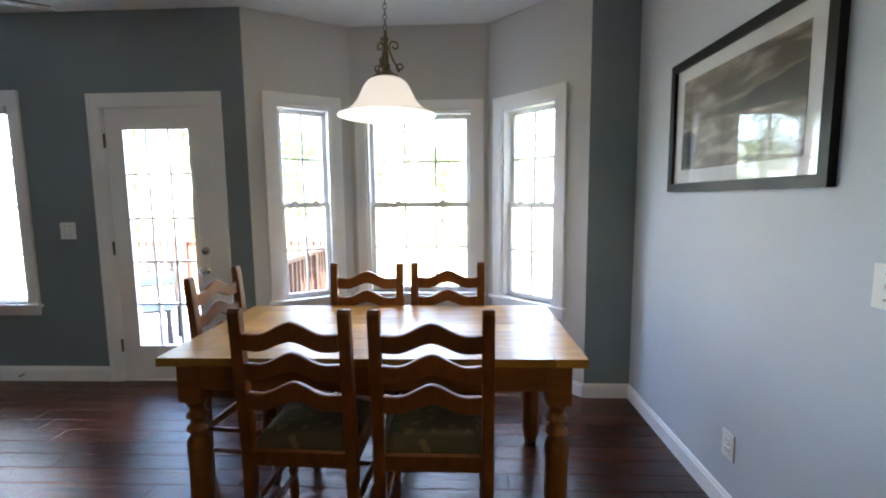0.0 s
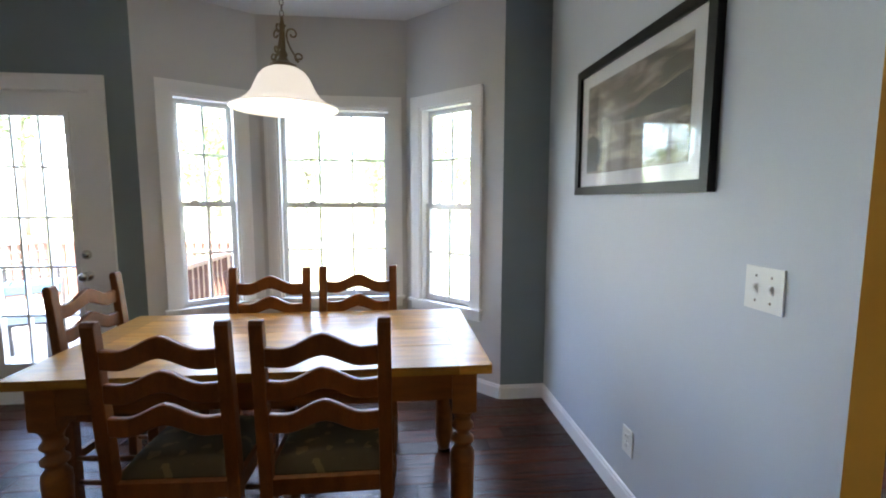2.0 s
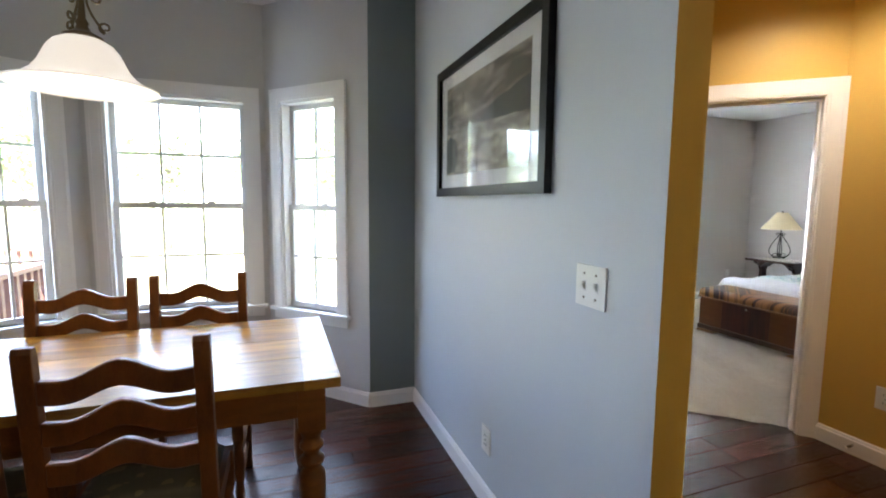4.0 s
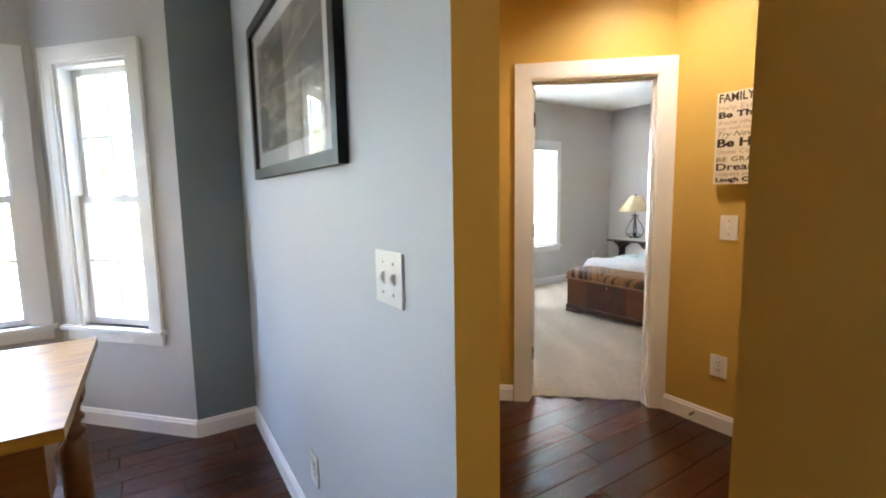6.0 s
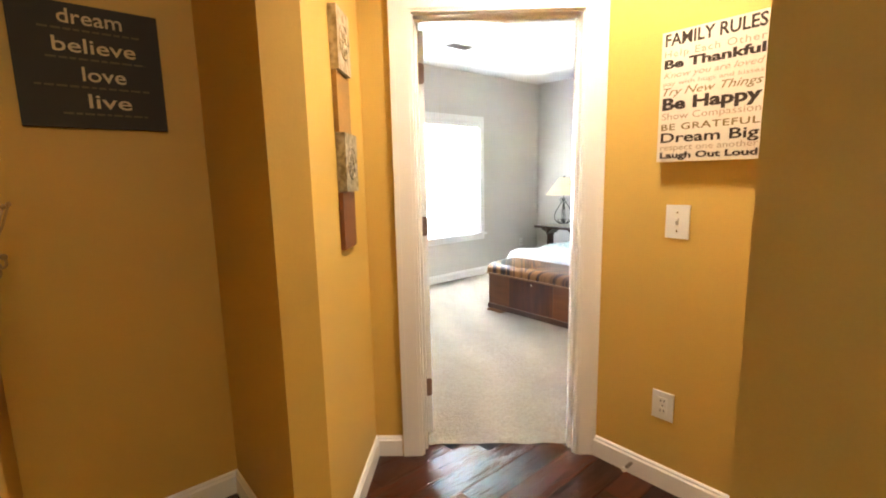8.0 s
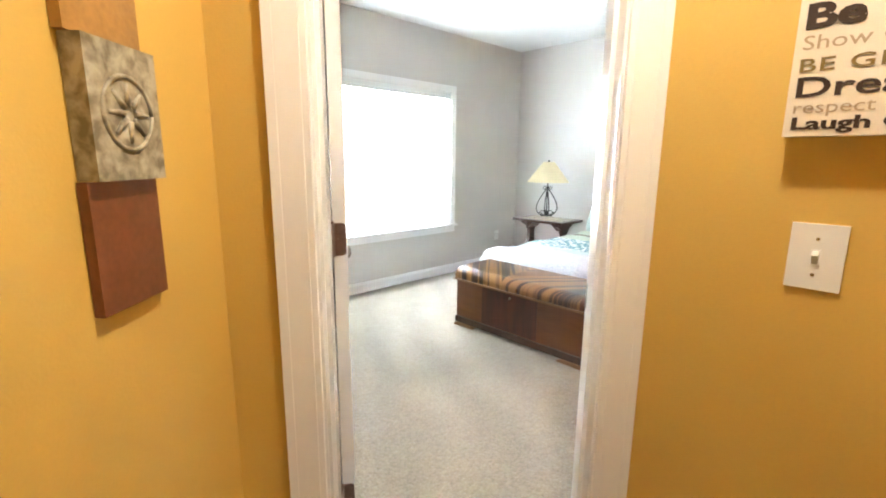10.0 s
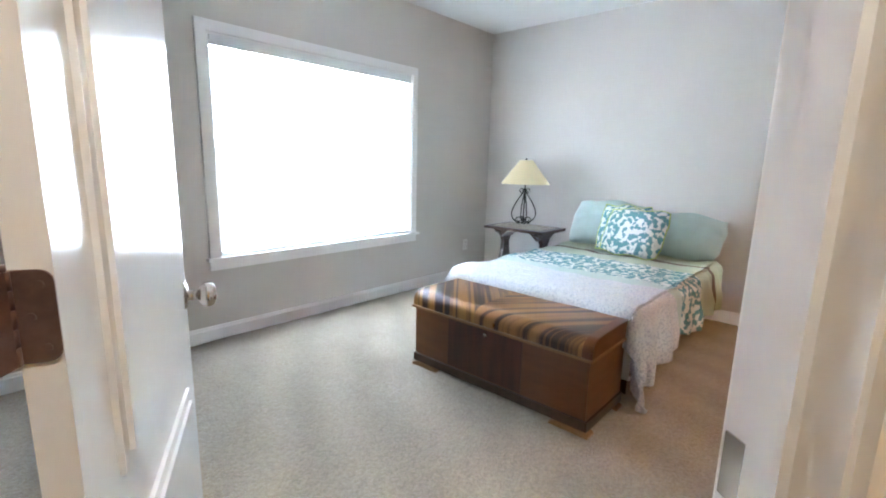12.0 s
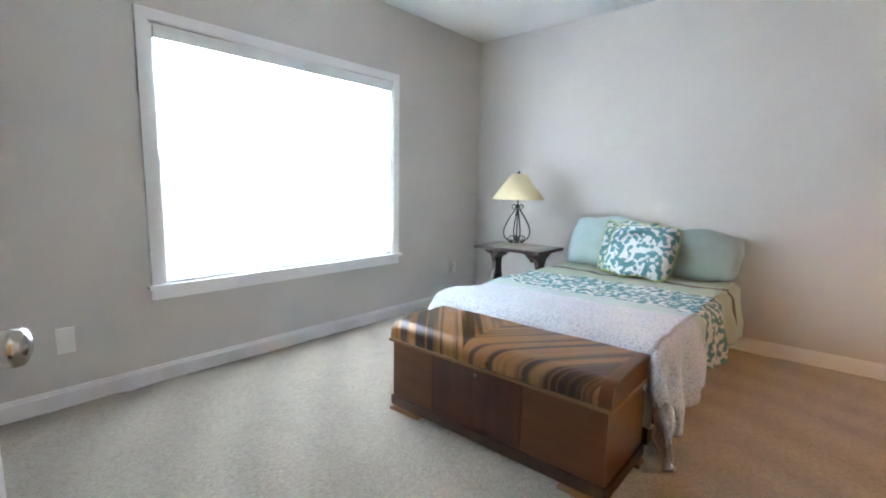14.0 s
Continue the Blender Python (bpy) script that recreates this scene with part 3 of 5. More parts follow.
knob(leaf, m_leaf @ pose(0.64, 0, 0.90) @ pose(0, 0, 0, 0, 0, 180), NICKEL)
knob(leaf, m_leaf @ pose(0.64, 0.035, 0.90), NICKEL)
boxpart("latch_plate", (0.7045, 0.006, 0.89), (0.7075, 0.029, 0.95), NICKEL, leaf, 0, m=m_leaf)


def hinge_leaf(bm, m, w, h, z):
    """Metal plate with rounded outer corners: x from the pin, facing -y, with three screw heads."""
    r = 0.012
    o = [(0.0, -h / 2)] + [(w - r + r * math.sin(a), -h / 2 + r - r * math.cos(a)) for a in [k * math.pi / 8 for k in range(5)]]
    o += [(w - r + r * math.cos(a), h / 2 - r + r * math.sin(a)) for a in [k * math.pi / 8 for k in range(5)]] + [(0.0, h / 2)]
    prism(bm, [(x, z + q) for x, q in o], -0.0026, 0.0, "xz", m)
    for x, q in ((w * 0.68, -h * 0.34), (w * 0.42, 0.0), (w * 0.68, h * 0.34)):
        c = m @ Vector((x, -0.0026, z + q))
        tube(bm, [c, c + m.to_3x3() @ Vector((0, -0.0012, 0))], 0.0042, 8)


m_jamb_plate = m_door @ pose(J0 - 0.001, DOOR_T + 0.050, 0, 0, 0, -90) @ Matrix.Diagonal((1, -1, 1, 1))
m_edge_plate = m_leaf @ pose(0.0, 0.036, 0, 0, 0, -90)
for z in (0.25, 1.065, 1.76):
    bm = bmesh.new()
    hinge_leaf(bm, m_jamb_plate, 0.062, 0.092, z)
    hinge_leaf(bm, m_edge_plate, 0.036, 0.092, z)
    pin = Vector((hinge_at.x, hinge_at.y, 0))
    for k in range(5):
        tube(bm, [pin + Vector((0, 0, z - 0.046 + k * 0.0186)), pin + Vector((0, 0, z - 0.0285 + k * 0.0186))], 0.0065, 10)
    tube(bm, [pin + Vector((0, 0, z + 0.046)), pin + Vector((0, 0, z + 0.052))], 0.0045, 10)
    bmesh.ops.recalc_face_normals(bm, faces=bm.faces)
    part("hinge", bm, HINGE, door_set, "dull reddish bronze butt hinge")
bb = bmesh.new()
skirt(bb, m_door, 0.0, DOOR_S0 - 0.086, 0.098)
tagged(part("baseboard", bb, TRIM), "white painted wooden baseboard along the wall", "baseboard", kind="structure")

# windows
window("window_1", m_bay_l, 0.20, 0.61, 0.60, 2.06, 2, 2, "white double-hung bay window with grilles")
window("window_2", m_bay_c, 0.12, 0.97, 0.60, 2.045, 3, 2, "wide white double-hung bay window with grilles")
window("window_3", m_bay_r, 0.15, 0.642, 0.595, 2.032, 2, 2, "white double-hung bay window with grilles")
w4 = window("window_4", m_garden, 1.445, 2.375, 0.60, 2.08, 3, 2, "white window with a raised blind beside the garden door")
w5 = window("window_5", m_bedwin, 1.395, 3.14, 0.568, 1.978, 1, 1, "wide white bedroom window behind a lowered white blind", w=0.065)


def blind(label, m, s0, s1, z0, z1, tilt, y=0.024, pitch=0.044):
    """Horizontal slat blind with head rail, bottom rail, cords and a tilt wand."""
    top = empty("window_blind", label, "blind")
    boxpart("head_rail", (s0, y - 0.032, z1 - 0.062), (s1, y + 0.03, z1), VINYL, top, 0.004, m=m)
    boxpart("bottom_rail", (s0, y - 0.024, z0), (s1, y + 0.024, z0 + 0.018), BLIND, top, 0.004, m=m)
    bm = bmesh.new()
    box(bm, (s0, -0.024, -0.0013), (s1, 0.024, 0.0013), None)
    me = mesh_of("slat", bm, BLIND)
    n = int((z1 - 0.06 - z0 - 0.02) / pitch)
    for i in range(n):
        ob = new("slat", me)
        ob.parent = top
        ob.matrix_local = m @ pose(0, y, z0 + 0.03 + (i + 0.4) * pitch, tilt)
    for s in (s0 + 0.12, s1 - 0.12):
        bm = bmesh.new()
        tube(bm, [m @ Vector((s, y - 0.026, z0 + 0.01)), m @ Vector((s, y - 0.026, z1 - 0.03))], 0.0012, 5)
        part("cord", bm, BLIND, top)
    return top


blind("lowered white slat blind across the bedroom window", m_bedwin, 1.417, 3.118, 0.586, 1.962, 83, 0.022)
blind("white slat blind, lowered, in front of the window", m_garden, 1.47, 2.35, 0.615, 2.06, -8, 0.018)

# garden door
gd = empty("door_1", "closed white garden door with a fifteen-pane window", "door", kind="structure")
bm = bmesh.new()
casing(bm, m_garden, 3.051 + 0.01, 3.862 - 0.01, 0, 2.035, 0.095)
part("casing", bm, TRIM, gd)
bm = bmesh.new()
for lo, hi in (((3.051, 0, 0), (3.069, 0.145, 2.032)), ((3.844, 0, 0), (3.862, 0.145, 2.032)), ((3.051, 0, 2.032), (3.862, 0.145, 2.05)), ((3.051, 0.0, -0.012), (3.862, 0.18, 0.012))):
    box(bm, lo, hi, m_garden)
part("jamb", bm, TRIM, gd)
X0, X1, GX0, GX1, GZ0, GZ1, Y0, Y1 = 3.072, 3.841, 3.198, 3.692, 0.27, 1.882, 0.012, 0.056
bm = bmesh.new()
for lo, hi in (((X0, Y0, 0.014), (GX0, Y1, 2.029)), ((GX1, Y0, 0.014), (X1, Y1, 2.029)), ((GX0, Y0, 0.014), (GX1, Y1, GZ0)), ((GX0, Y0, GZ1), (GX1, Y1, 2.029))):
    box(bm, lo, hi, m_garden)
gleaf = part("leaf", bm, TRIM, gd)
bm = bmesh.new()
for lo, hi in (((GX0 - 0.025, Y0 - 0.008, GZ0 - 0.025), (GX0 + 0.006, Y0, GZ1 + 0.025)), ((GX1 - 0.006, Y0 - 0.008, GZ0 - 0.025), (GX1 + 0.025, Y0, GZ1 + 0.025)),
               ((GX0 + 0.006, Y0 - 0.008, GZ0 - 0.025), (GX1 - 0.006, Y0, GZ0 + 0.006)), ((GX0 + 0.006, Y0 - 0.008, GZ1 - 0.006), (GX1 - 0.006, Y0, GZ1 + 0.025))):
    box(bm, lo, hi, m_garden)
soft(bm, 0.003, 1)
part("glass_frame", bm, TRIM, gleaf)
for i in range(1, 3):
    x = GX0 + (GX1 - GX0) * i / 3
    boxpart("glazing_bar", (x - 0.007, Y0 + 0.006, GZ0), (x + 0.007, Y1 - 0.006, GZ1), VINYL, gleaf, 0.002, m=m_garden)
for j in range(1, 5):
    z = GZ0 + (GZ1 - GZ0) * j / 5
    boxpart("glazing_bar", (GX0, Y0 + 0.007, z - 0.007), (GX1, Y1 - 0.007, z + 0.007), VINYL, gleaf, 0.002, m=m_garden)
for i in range(3):
    for j in range(5):
        p = boxpart("pane", (GX0 + (GX1 - GX0) * i / 3, 0.032, GZ0 + (GZ1 - GZ0) * j / 5), (GX0 + (GX1 - GX0) * (i + 1) / 3, 0.036, GZ0 + (GZ1 - GZ0) * (j + 1) / 5), PANE, gleaf, 0, m=m_garden)
        p.visible_shadow = False
knob(gleaf, m_garden @ pose(X1 - 0.085, Y0, 0.852) @ pose(0, 0, 0, 0, 0, 180), NICKEL)
bm = bmesh.new()
lathe(bm, [(0.03, 0), (0.03, 0.008), (0.022, 0.014), (0.02, 0.022), (0.008, 0.024)], 20)
mk = m_garden @ pose(X1 - 0.085, Y0, 0.994) @ pose(0, 0, 0, 0, 0, 180)
for v in bm.verts:
    v.co = mk @ Vector((v.co.x, v.co.z, v.co.y))
bmesh.ops.recalc_face_normals(bm, faces=bm.faces)
part("deadbolt", bm, NICKEL, gleaf, "round satin nickel deadbolt")
for z in (0.28, 1.02, 1.80):
    bm = bmesh.new()
    a = m_garden @ Vector((3.070, -0.004, z - 0.05))
    tube(bm, [a, a + Vector((0, 0, 0.1))], 0.008, 10)
    part("hinge", bm, BRONZE, gd, "dark metal hinge")


# ---- dining room things ----
def plate(name, m, w, h, kind, label, category):
    """A wall plate; x along the wall, z up, the room at negative y."""
    bm = bmesh.new()
    box(bm, (-w / 2, -0.006, -h / 2), (w / 2, 0, h / 2), m)
    soft(bm, 0.003, 2)
    ob = tagged(part(name, bm, PLATE), label, category)
    if kind == "toggle1" or kind == "toggle2":
        for x in ((0,) if kind == "toggle1" else (-w * 0.2, w * 0.2)):
            bm = bmesh.new()
            prism(bm, [(-0.007, -0.014), (-0.016, 0.004), (-0.012, 0.012), (-0.005, 0.012)], x - 0.005, x + 0.005, "yz", m)
            part("toggle", bm, PLATE, ob)
            boxpart("slot", (x - 0.008, -0.0072, -0.015), (x + 0.008, -0.0055, 0.015), TRIM, ob, 0, m=m)
        for x in ((0,) if kind == "toggle1" else (-w * 0.2, w * 0.2)):
            for z in (-0.035, 0.035):
                boxpart("screw", (x - 0.003, -0.0075, z - 0.003), (x + 0.003, -0.0055, z + 0.003), NICKEL, ob, 0, m=m)
    elif kind == "outlet":
        for z in (-0.021, 0.021):
            o = boxpart("socket", (-0.017, -0.009, z - 0.014), (0.017, -0.0055, z + 0.014), PLATE, ob, 0.003, m=m)
            for x in (-0.007, 0.007):
                boxpart("slot", (x - 0.0015, -0.0096, z - 0.004), (x + 0.0015, -0.0085, z + 0.006), BLACKWOOD, o, 0, m=m)
        boxpart("screw", (-0.003, -0.0075, -0.003), (0.003, -0.0055, 0.003), NICKEL, ob, 0, m=m)
    return ob


def on(m, s, z):
    return m @ pose(s, 0, z)


plate("light_switch", on(m_dining, 4.145 - 2.332, 1.113), 0.130, 0.121, "toggle2", "ivory double toggle light switch on the pale blue wall", "light switch")
plate("wall_outlet", on(m_dining, 4.145 - 3.002, 0.307), 0.082, 0.115, "outlet", "ivory power outlet on the pale blue wall", "outlet")
plate("light_switch", on(m_garden, 4.0 - 1.268, 1.152), 0.115, 0.125, "toggle2", "ivory double light switch beside the garden door", "light switch")
plate("light_switch", on(m_family, 2.922 - 2.594, 1.109), 0.086, 0.127, "toggle1", "ivory toggle light switch under the sign", "light switch")
plate("wall_outlet", on(m_family, 2.922 - 2.609, 0.359), 0.084, 0.117, "outlet", "ivory power outlet on the golden tan wall", "outlet")
plate("wall_outlet", on(m_bedwin, 8.125 - 4.16, 0.355), 0.072, 0.115, "outlet", "ivory power outlet beside the nightstand", "outlet")
plate("wall_plate", on(m_bedwin, 5.10 - 4.16, 0.347), 0.074, 0.13, "blank", "blank white wall plate on the grey wall", "wall plate")


def doorstop(m, s):
    ob = empty("door_stop", "spring door stop on the baseboard", "door stop")
    bm = bmesh.new()
    pts = [m @ Vector((s + 0.006 * math.cos(k * 0.9), -0.018 - 0.0011 * k, 0.055 + 0.006 * math.sin(k * 0.9))) for k in range(56)]
    tube(bm, pts, 0.0014, 5)
    part("spring", bm, BRONZE, ob)
    bm = bmesh.new()
    tube(bm, [m @ Vector((s, -0.078, 0.055)), m @ Vector((s, -0.09, 0.055))], 0.009, 10)
    part("tip", bm, PLATE, ob)


doorstop(m_family, 2.922 - 2.72)
doorstop(m_garden, 4.0 - 1.714)


def turned_leg(name, parent, x, y, h, s, material):
    """Square block above, turned baluster below."""
    bm = bmesh.new()
    box(bm, (x - s, y - s, h - 0.17), (x + s, y + s, h))
    soft(bm, 0.004, 2)
    r = s
    z = h - 0.17
    prof = [(r * 0.62, 0), (r * 0.72, 0.02), (r * 0.98, 0.07), (r * 1.0, 0.16), (r * 0.96, z * 0.42), (r * 0.98, z * 0.55), (r * 1.04, z * 0.62), (r * 0.98, z * 0.68), (r * 0.70, z * 0.715),
            (r * 0.62, z * 0.735), (r * 0.94, z * 0.76), (r * 0.94, z * 0.785), (r * 0.62, z * 0.81), (r * 0.60, z * 0.84), (r * 0.9, z * 0.865), (r * 0.9, z * 0.885), (r * 0.66, z * 0.91), (r * 0.72, z * 0.95), (r * 0.98, z * 0.985), (r * 0.98, z)]
    lathe(bm, prof, 24, (x, y))
    return part(name, bm, material, parent)


TX0, TX1, TY0, TY1, TZ = 0.448, 2.115, 2.790, 3.665, 0.755
table = empty("dining_table", "honey pine dining table with a plank top and turned legs", "table")
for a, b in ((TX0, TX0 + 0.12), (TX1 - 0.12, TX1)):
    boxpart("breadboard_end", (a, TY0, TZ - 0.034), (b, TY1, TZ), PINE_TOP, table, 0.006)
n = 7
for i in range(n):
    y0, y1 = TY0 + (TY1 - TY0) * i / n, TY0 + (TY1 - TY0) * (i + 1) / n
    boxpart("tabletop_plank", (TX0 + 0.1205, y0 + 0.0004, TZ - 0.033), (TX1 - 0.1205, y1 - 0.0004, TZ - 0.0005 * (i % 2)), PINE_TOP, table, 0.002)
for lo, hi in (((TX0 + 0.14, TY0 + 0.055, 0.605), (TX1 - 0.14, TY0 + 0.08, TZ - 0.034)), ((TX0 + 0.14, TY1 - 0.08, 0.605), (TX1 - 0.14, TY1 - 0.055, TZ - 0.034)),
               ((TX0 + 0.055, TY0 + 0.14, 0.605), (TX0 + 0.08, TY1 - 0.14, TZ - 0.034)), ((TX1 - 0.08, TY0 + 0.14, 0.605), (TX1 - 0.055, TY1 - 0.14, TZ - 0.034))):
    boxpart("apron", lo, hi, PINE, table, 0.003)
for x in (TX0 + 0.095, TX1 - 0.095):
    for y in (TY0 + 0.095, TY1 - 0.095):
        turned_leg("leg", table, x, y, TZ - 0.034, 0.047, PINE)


def wavy_rail(w, z, h, rise, t=0.024, n=18):
    """A ladder-back rail whose edges swell to an arch in the middle."""
    up, low = [], []
    for i in range(n + 1):
        u = -1 + 2 * i / n
        arch = rise * (0.5 + 0.5 * math.cos(math.pi * min(1, abs(u) * 1.35))) - 0.006 * math.sin(math.pi * min(1, abs(u)))
        up.append((u * w / 2, z + h / 2 + arch))
        low.append((u * w / 2, z - h / 2 + arch * 0.82))
    return low + up[::-1]


def dining_chair():
    """Ladder-back chair: origin on the floor under the seat, back towards -y."""
    ch = empty("dining_chair", "red-brown pine ladder-back dining chair with an olive floral seat", "chair", "chairs round the table")
    W, D, S = 0.425, 0.40, 0.465
    for x in (-W / 2 + 0.022, W / 2 - 0.022):
        bm = bmesh.new()
        prism(bm, [(-D / 2 - 0.008, 0), (-D / 2 + 0.034, 0), (-D / 2 + 0.040, 0.46), (-D / 2 - 0.005, 0.978), (-D / 2 - 0.012, 0.996), (-D / 2 - 0.034, 0.996), (-D / 2 - 0.042, 0.982), (-D / 2 - 0.002, 0.46)], x - 0.021, x + 0.021, "yz")
        soft(bm, 0.005, 2)
        part("back_post", bm, CHAIRWOOD, ch)
    for x in (-W / 2 + 0.022, W / 2 - 0.022):
        bm = bmesh.new()
        lathe(bm, [(0.014, 0), (0.018, 0.02), (0.021, 0.10), (0.015, 0.13), (0.021, 0.15), (0.022, 0.26), (0.016, 0.29), (0.022, 0.31), (0.022, 0.33)], 14, (x, D / 2 - 0.02))
        box(bm, (x - 0.022, D / 2 - 0.042, 0.33), (x + 0.022, D / 2 + 0.002, S - 0.005))
        part("front_leg", bm, CHAIRWOOD, ch)
    for z in (0.880, 0.771, 0.662):
        bm = bmesh.new()
        y = -D / 2 + 0.010 - (z - 0.46) * 0.075
        prism(bm, wavy_rail(W - 0.084, z, 0.062, 0.040), y - 0.012, y + 0.012, "xz")
        soft(bm, 0.004, 1)
        part("back_rail", bm, CHAIRWOOD, ch)
    for lo, hi in (((-W / 2 + 0.04, -D / 2 + 0.004, S - 0.055), (W / 2 - 0.04, -D / 2 + 0.028, S)), ((-W / 2 + 0.04, D / 2 - 0.034, S - 0.055), (W / 2 - 0.04, D / 2 - 0.01, S)),
                   ((-W / 2 + 0.01, -D / 2 + 0.035, S - 0.055), (-W / 2 + 0.034, D / 2 - 0.04, S)), ((W / 2 - 0.034, -D / 2 + 0.035, S - 0.055), (W / 2 - 0.01, D / 2 - 0.04, S))):
        boxpart("seat_rail", lo, hi, CHAIRWOOD, ch, 0.004)
    bm = bmesh.new()
    n = 14
    rows = []
    for j in range(n + 1):
        row = []
        for i in range(n + 1):
            u, v = -1 + 2 * i / n, -1 + 2 * j / n
            edge = (1 - abs(u) ** 5) * (1 - abs(v) ** 5)
            row.append(bm.verts.new((u * (W / 2 - 0.028), v * (D / 2 - 0.022) + 0.006, S + 0.004 + 0.058 * max(0, edge) ** 0.45)))
        rows.append(row)
    for j in range(n):
        for i in range(n):
            bm.faces.new((rows[j][i], rows[j][i + 1], rows[j + 1][i + 1], rows[j + 1][i])).smooth = True
    box(bm, (-W / 2 + 0.035, -D / 2 + 0.03, S - 0.03), (W / 2 - 0.035, D / 2 - 0.036, S + 0.004))
    part("seat", bm, SEAT_CLOTH, ch, "olive floral upholstered seat pad")
    for x in (-W / 2 + 0.022, W / 2 - 0.022):
        for z in (0.13, 0.24):
            bm = bmesh.new()
            tube(bm, [(x, -D / 2 + 0.02, z), (x, 0, z), (x, D / 2 - 0.03, z)], [0.010, 0.014, 0.010], 10)
            part("stretcher", bm, CHAIRWOOD, ch)
    bm = bmesh.new()
    tube(bm, [(-W / 2 + 0.03, D / 2 - 0.02, 0.2), (-0.09, D / 2 - 0.02, 0.2), (0, D / 2 - 0.02, 0.2), (0.09, D / 2 - 0.02, 0.2), (W / 2 - 0.03, D / 2 - 0.02, 0.2)], [0.010, 0.012, 0.019, 0.012, 0.010], 10)
    part("front_stretcher", bm, CHAIRWOOD, ch)
    bm = bmesh.new()
    box(bm, (-W / 2 + 0.04, -D / 2 + 0.006, 0.225), (W / 2 - 0.04, -D / 2 + 0.026, 0.262))
    soft(bm, 0.003, 1)
    part("back_stretcher", bm, CHAIRWOOD, ch)
    return ch


chair = dining_chair()
chair.matrix_world = pose(1.066, 2.830, 0, 0, 0, -2.5)
copy_thing(chair, pose(1.540, 2.813, 0, 0, 0, -0.5))
copy_thing(chair, pose(1.091, 3.475, 0, 0, 0, 178.5))
copy_thing(chair, pose(1.555, 3.497, 0, 0, 0, 178.8))
copy_thing(chair, pose(0.577, 3.392, 0, 0, 0, -96))

# pendant over the table
PX, PY, DZ = 1.308, 3.23, -0.100
pend = empty("pendant_light", "lit bell-shaped alabaster glass pendant on a bronze scroll stem and chain", "pendant lamp")
bm = bmesh.new()
prof = [(0.052, 2.000), (0.066, 1.998), (0.092, 1.980), (0.112, 1.950), (0.126, 1.915), (0.140, 1.880), (0.162, 1.845), (0.192, 1.818), (0.226, 1.800), (0.236, 1.796), (0.238, 1.790), (0.232, 1.788), (0.222, 1.794), (0.188, 1.812), (0.157, 1.840), (0.134, 1.878), (0.120, 1.914), (0.106, 1.948), (0.086, 1.974), (0.050, 1.992)]
lathe(bm, [(r * 0.93, 2.0 + (z - 2.0) * 0.79 + DZ) for r, z in prof], 48, (PX, PY), close=False)
part("shade", bm, SHADE_GLASS, pend, "glowing white alabaster glass shade").visible_shadow = True
bm = bmesh.new()
lathe(bm, [(r, z + DZ) for r, z in [(0.056, 1.994), (0.062, 2.002), (0.058, 2.010), (0.040, 2.018), (0.024, 2.030), (0.016, 2.045), (0.020, 2.055), (0.012, 2.07), (0.010, 2.16), (0.016, 2.17), (0.009, 2.18), (0.007, 2.205)]], 24, (PX, PY))
part("cap", bm, BRONZE, pend)
for k in range(3):
    a = math.radians(20 + k * 120)
    pts = []
    for i in range(40):
        t = i / 39
        if t < 0.32:
            u = t / 0.32
            ang = -2.2 * math.pi * (1 - u) - 0.5 * math.pi
            rr = 0.006 + 0.016 * u
            r, z = 0.066 + rr * math.cos(ang), 2.052 + rr * math.sin(ang)
        elif t < 0.66:
            u = (t - 0.32) / 0.34
            r, z = 0.066 - 0.050 * math.sin(u * math.pi / 2) , 2.030 + 0.11 * u
        else:
            u = (t - 0.66) / 0.34
            ang = math.pi + 0.3 - u * 2.0 * math.pi
            rr = 0.024 * (1 - 0.65 * u)
            r, z = 0.040 + rr * math.cos(ang), 2.142 + rr * math.sin(ang)
        pts.append((PX + r * math.cos(a), PY + r * math.sin(a), z + DZ))
    bm = bmesh.new()
    tube(bm, pts, 0.0042, 6)
    part("scroll", bm, BRONZE, pend)
z = 2.205 + DZ
k = 0
while z < TOPD - 0.04:
    bm = bmesh.new()
    ring = [(0.008 * math.cos(t * math.pi / 6), 0, 0.014 * math.sin(t * math.pi / 6)) for t in range(13)]
    tube(bm, ring, 0.0017, 5)
    for v in bm.verts:
        v.co = Matrix.Translation((PX, PY, z + 0.012)) @ Matrix.Rotation(math.pi / 2 * (k % 2), 4, "Z") @ v.co
    part("chain_link", bm, BRONZE, pend)
    z += 0.0225
    k += 1
bm = bmesh.new()
lathe(bm, [(0.06, TOPD), (0.06, TOPD - 0.008), (0.045, TOPD - 0.022), (0.015, TOPD - 0.032), (0.004, TOPD - 0.045)], 24, (PX, PY))
part("canopy", bm, BRONZE, pend)
bm = bmesh.new()
lathe(bm, [(r, z + DZ) for r, z in [(0.012, 1.985), (0.013, 1.95), (0.026, 1.915), (0.03, 1.885), (0.022, 1.862), (0.004, 1.855)]], 16, (PX, PY))
part("bulb", bm, glow("warm_bulb", (1, 0.82, 0.55), 0.3), pend).visible_shadow = False

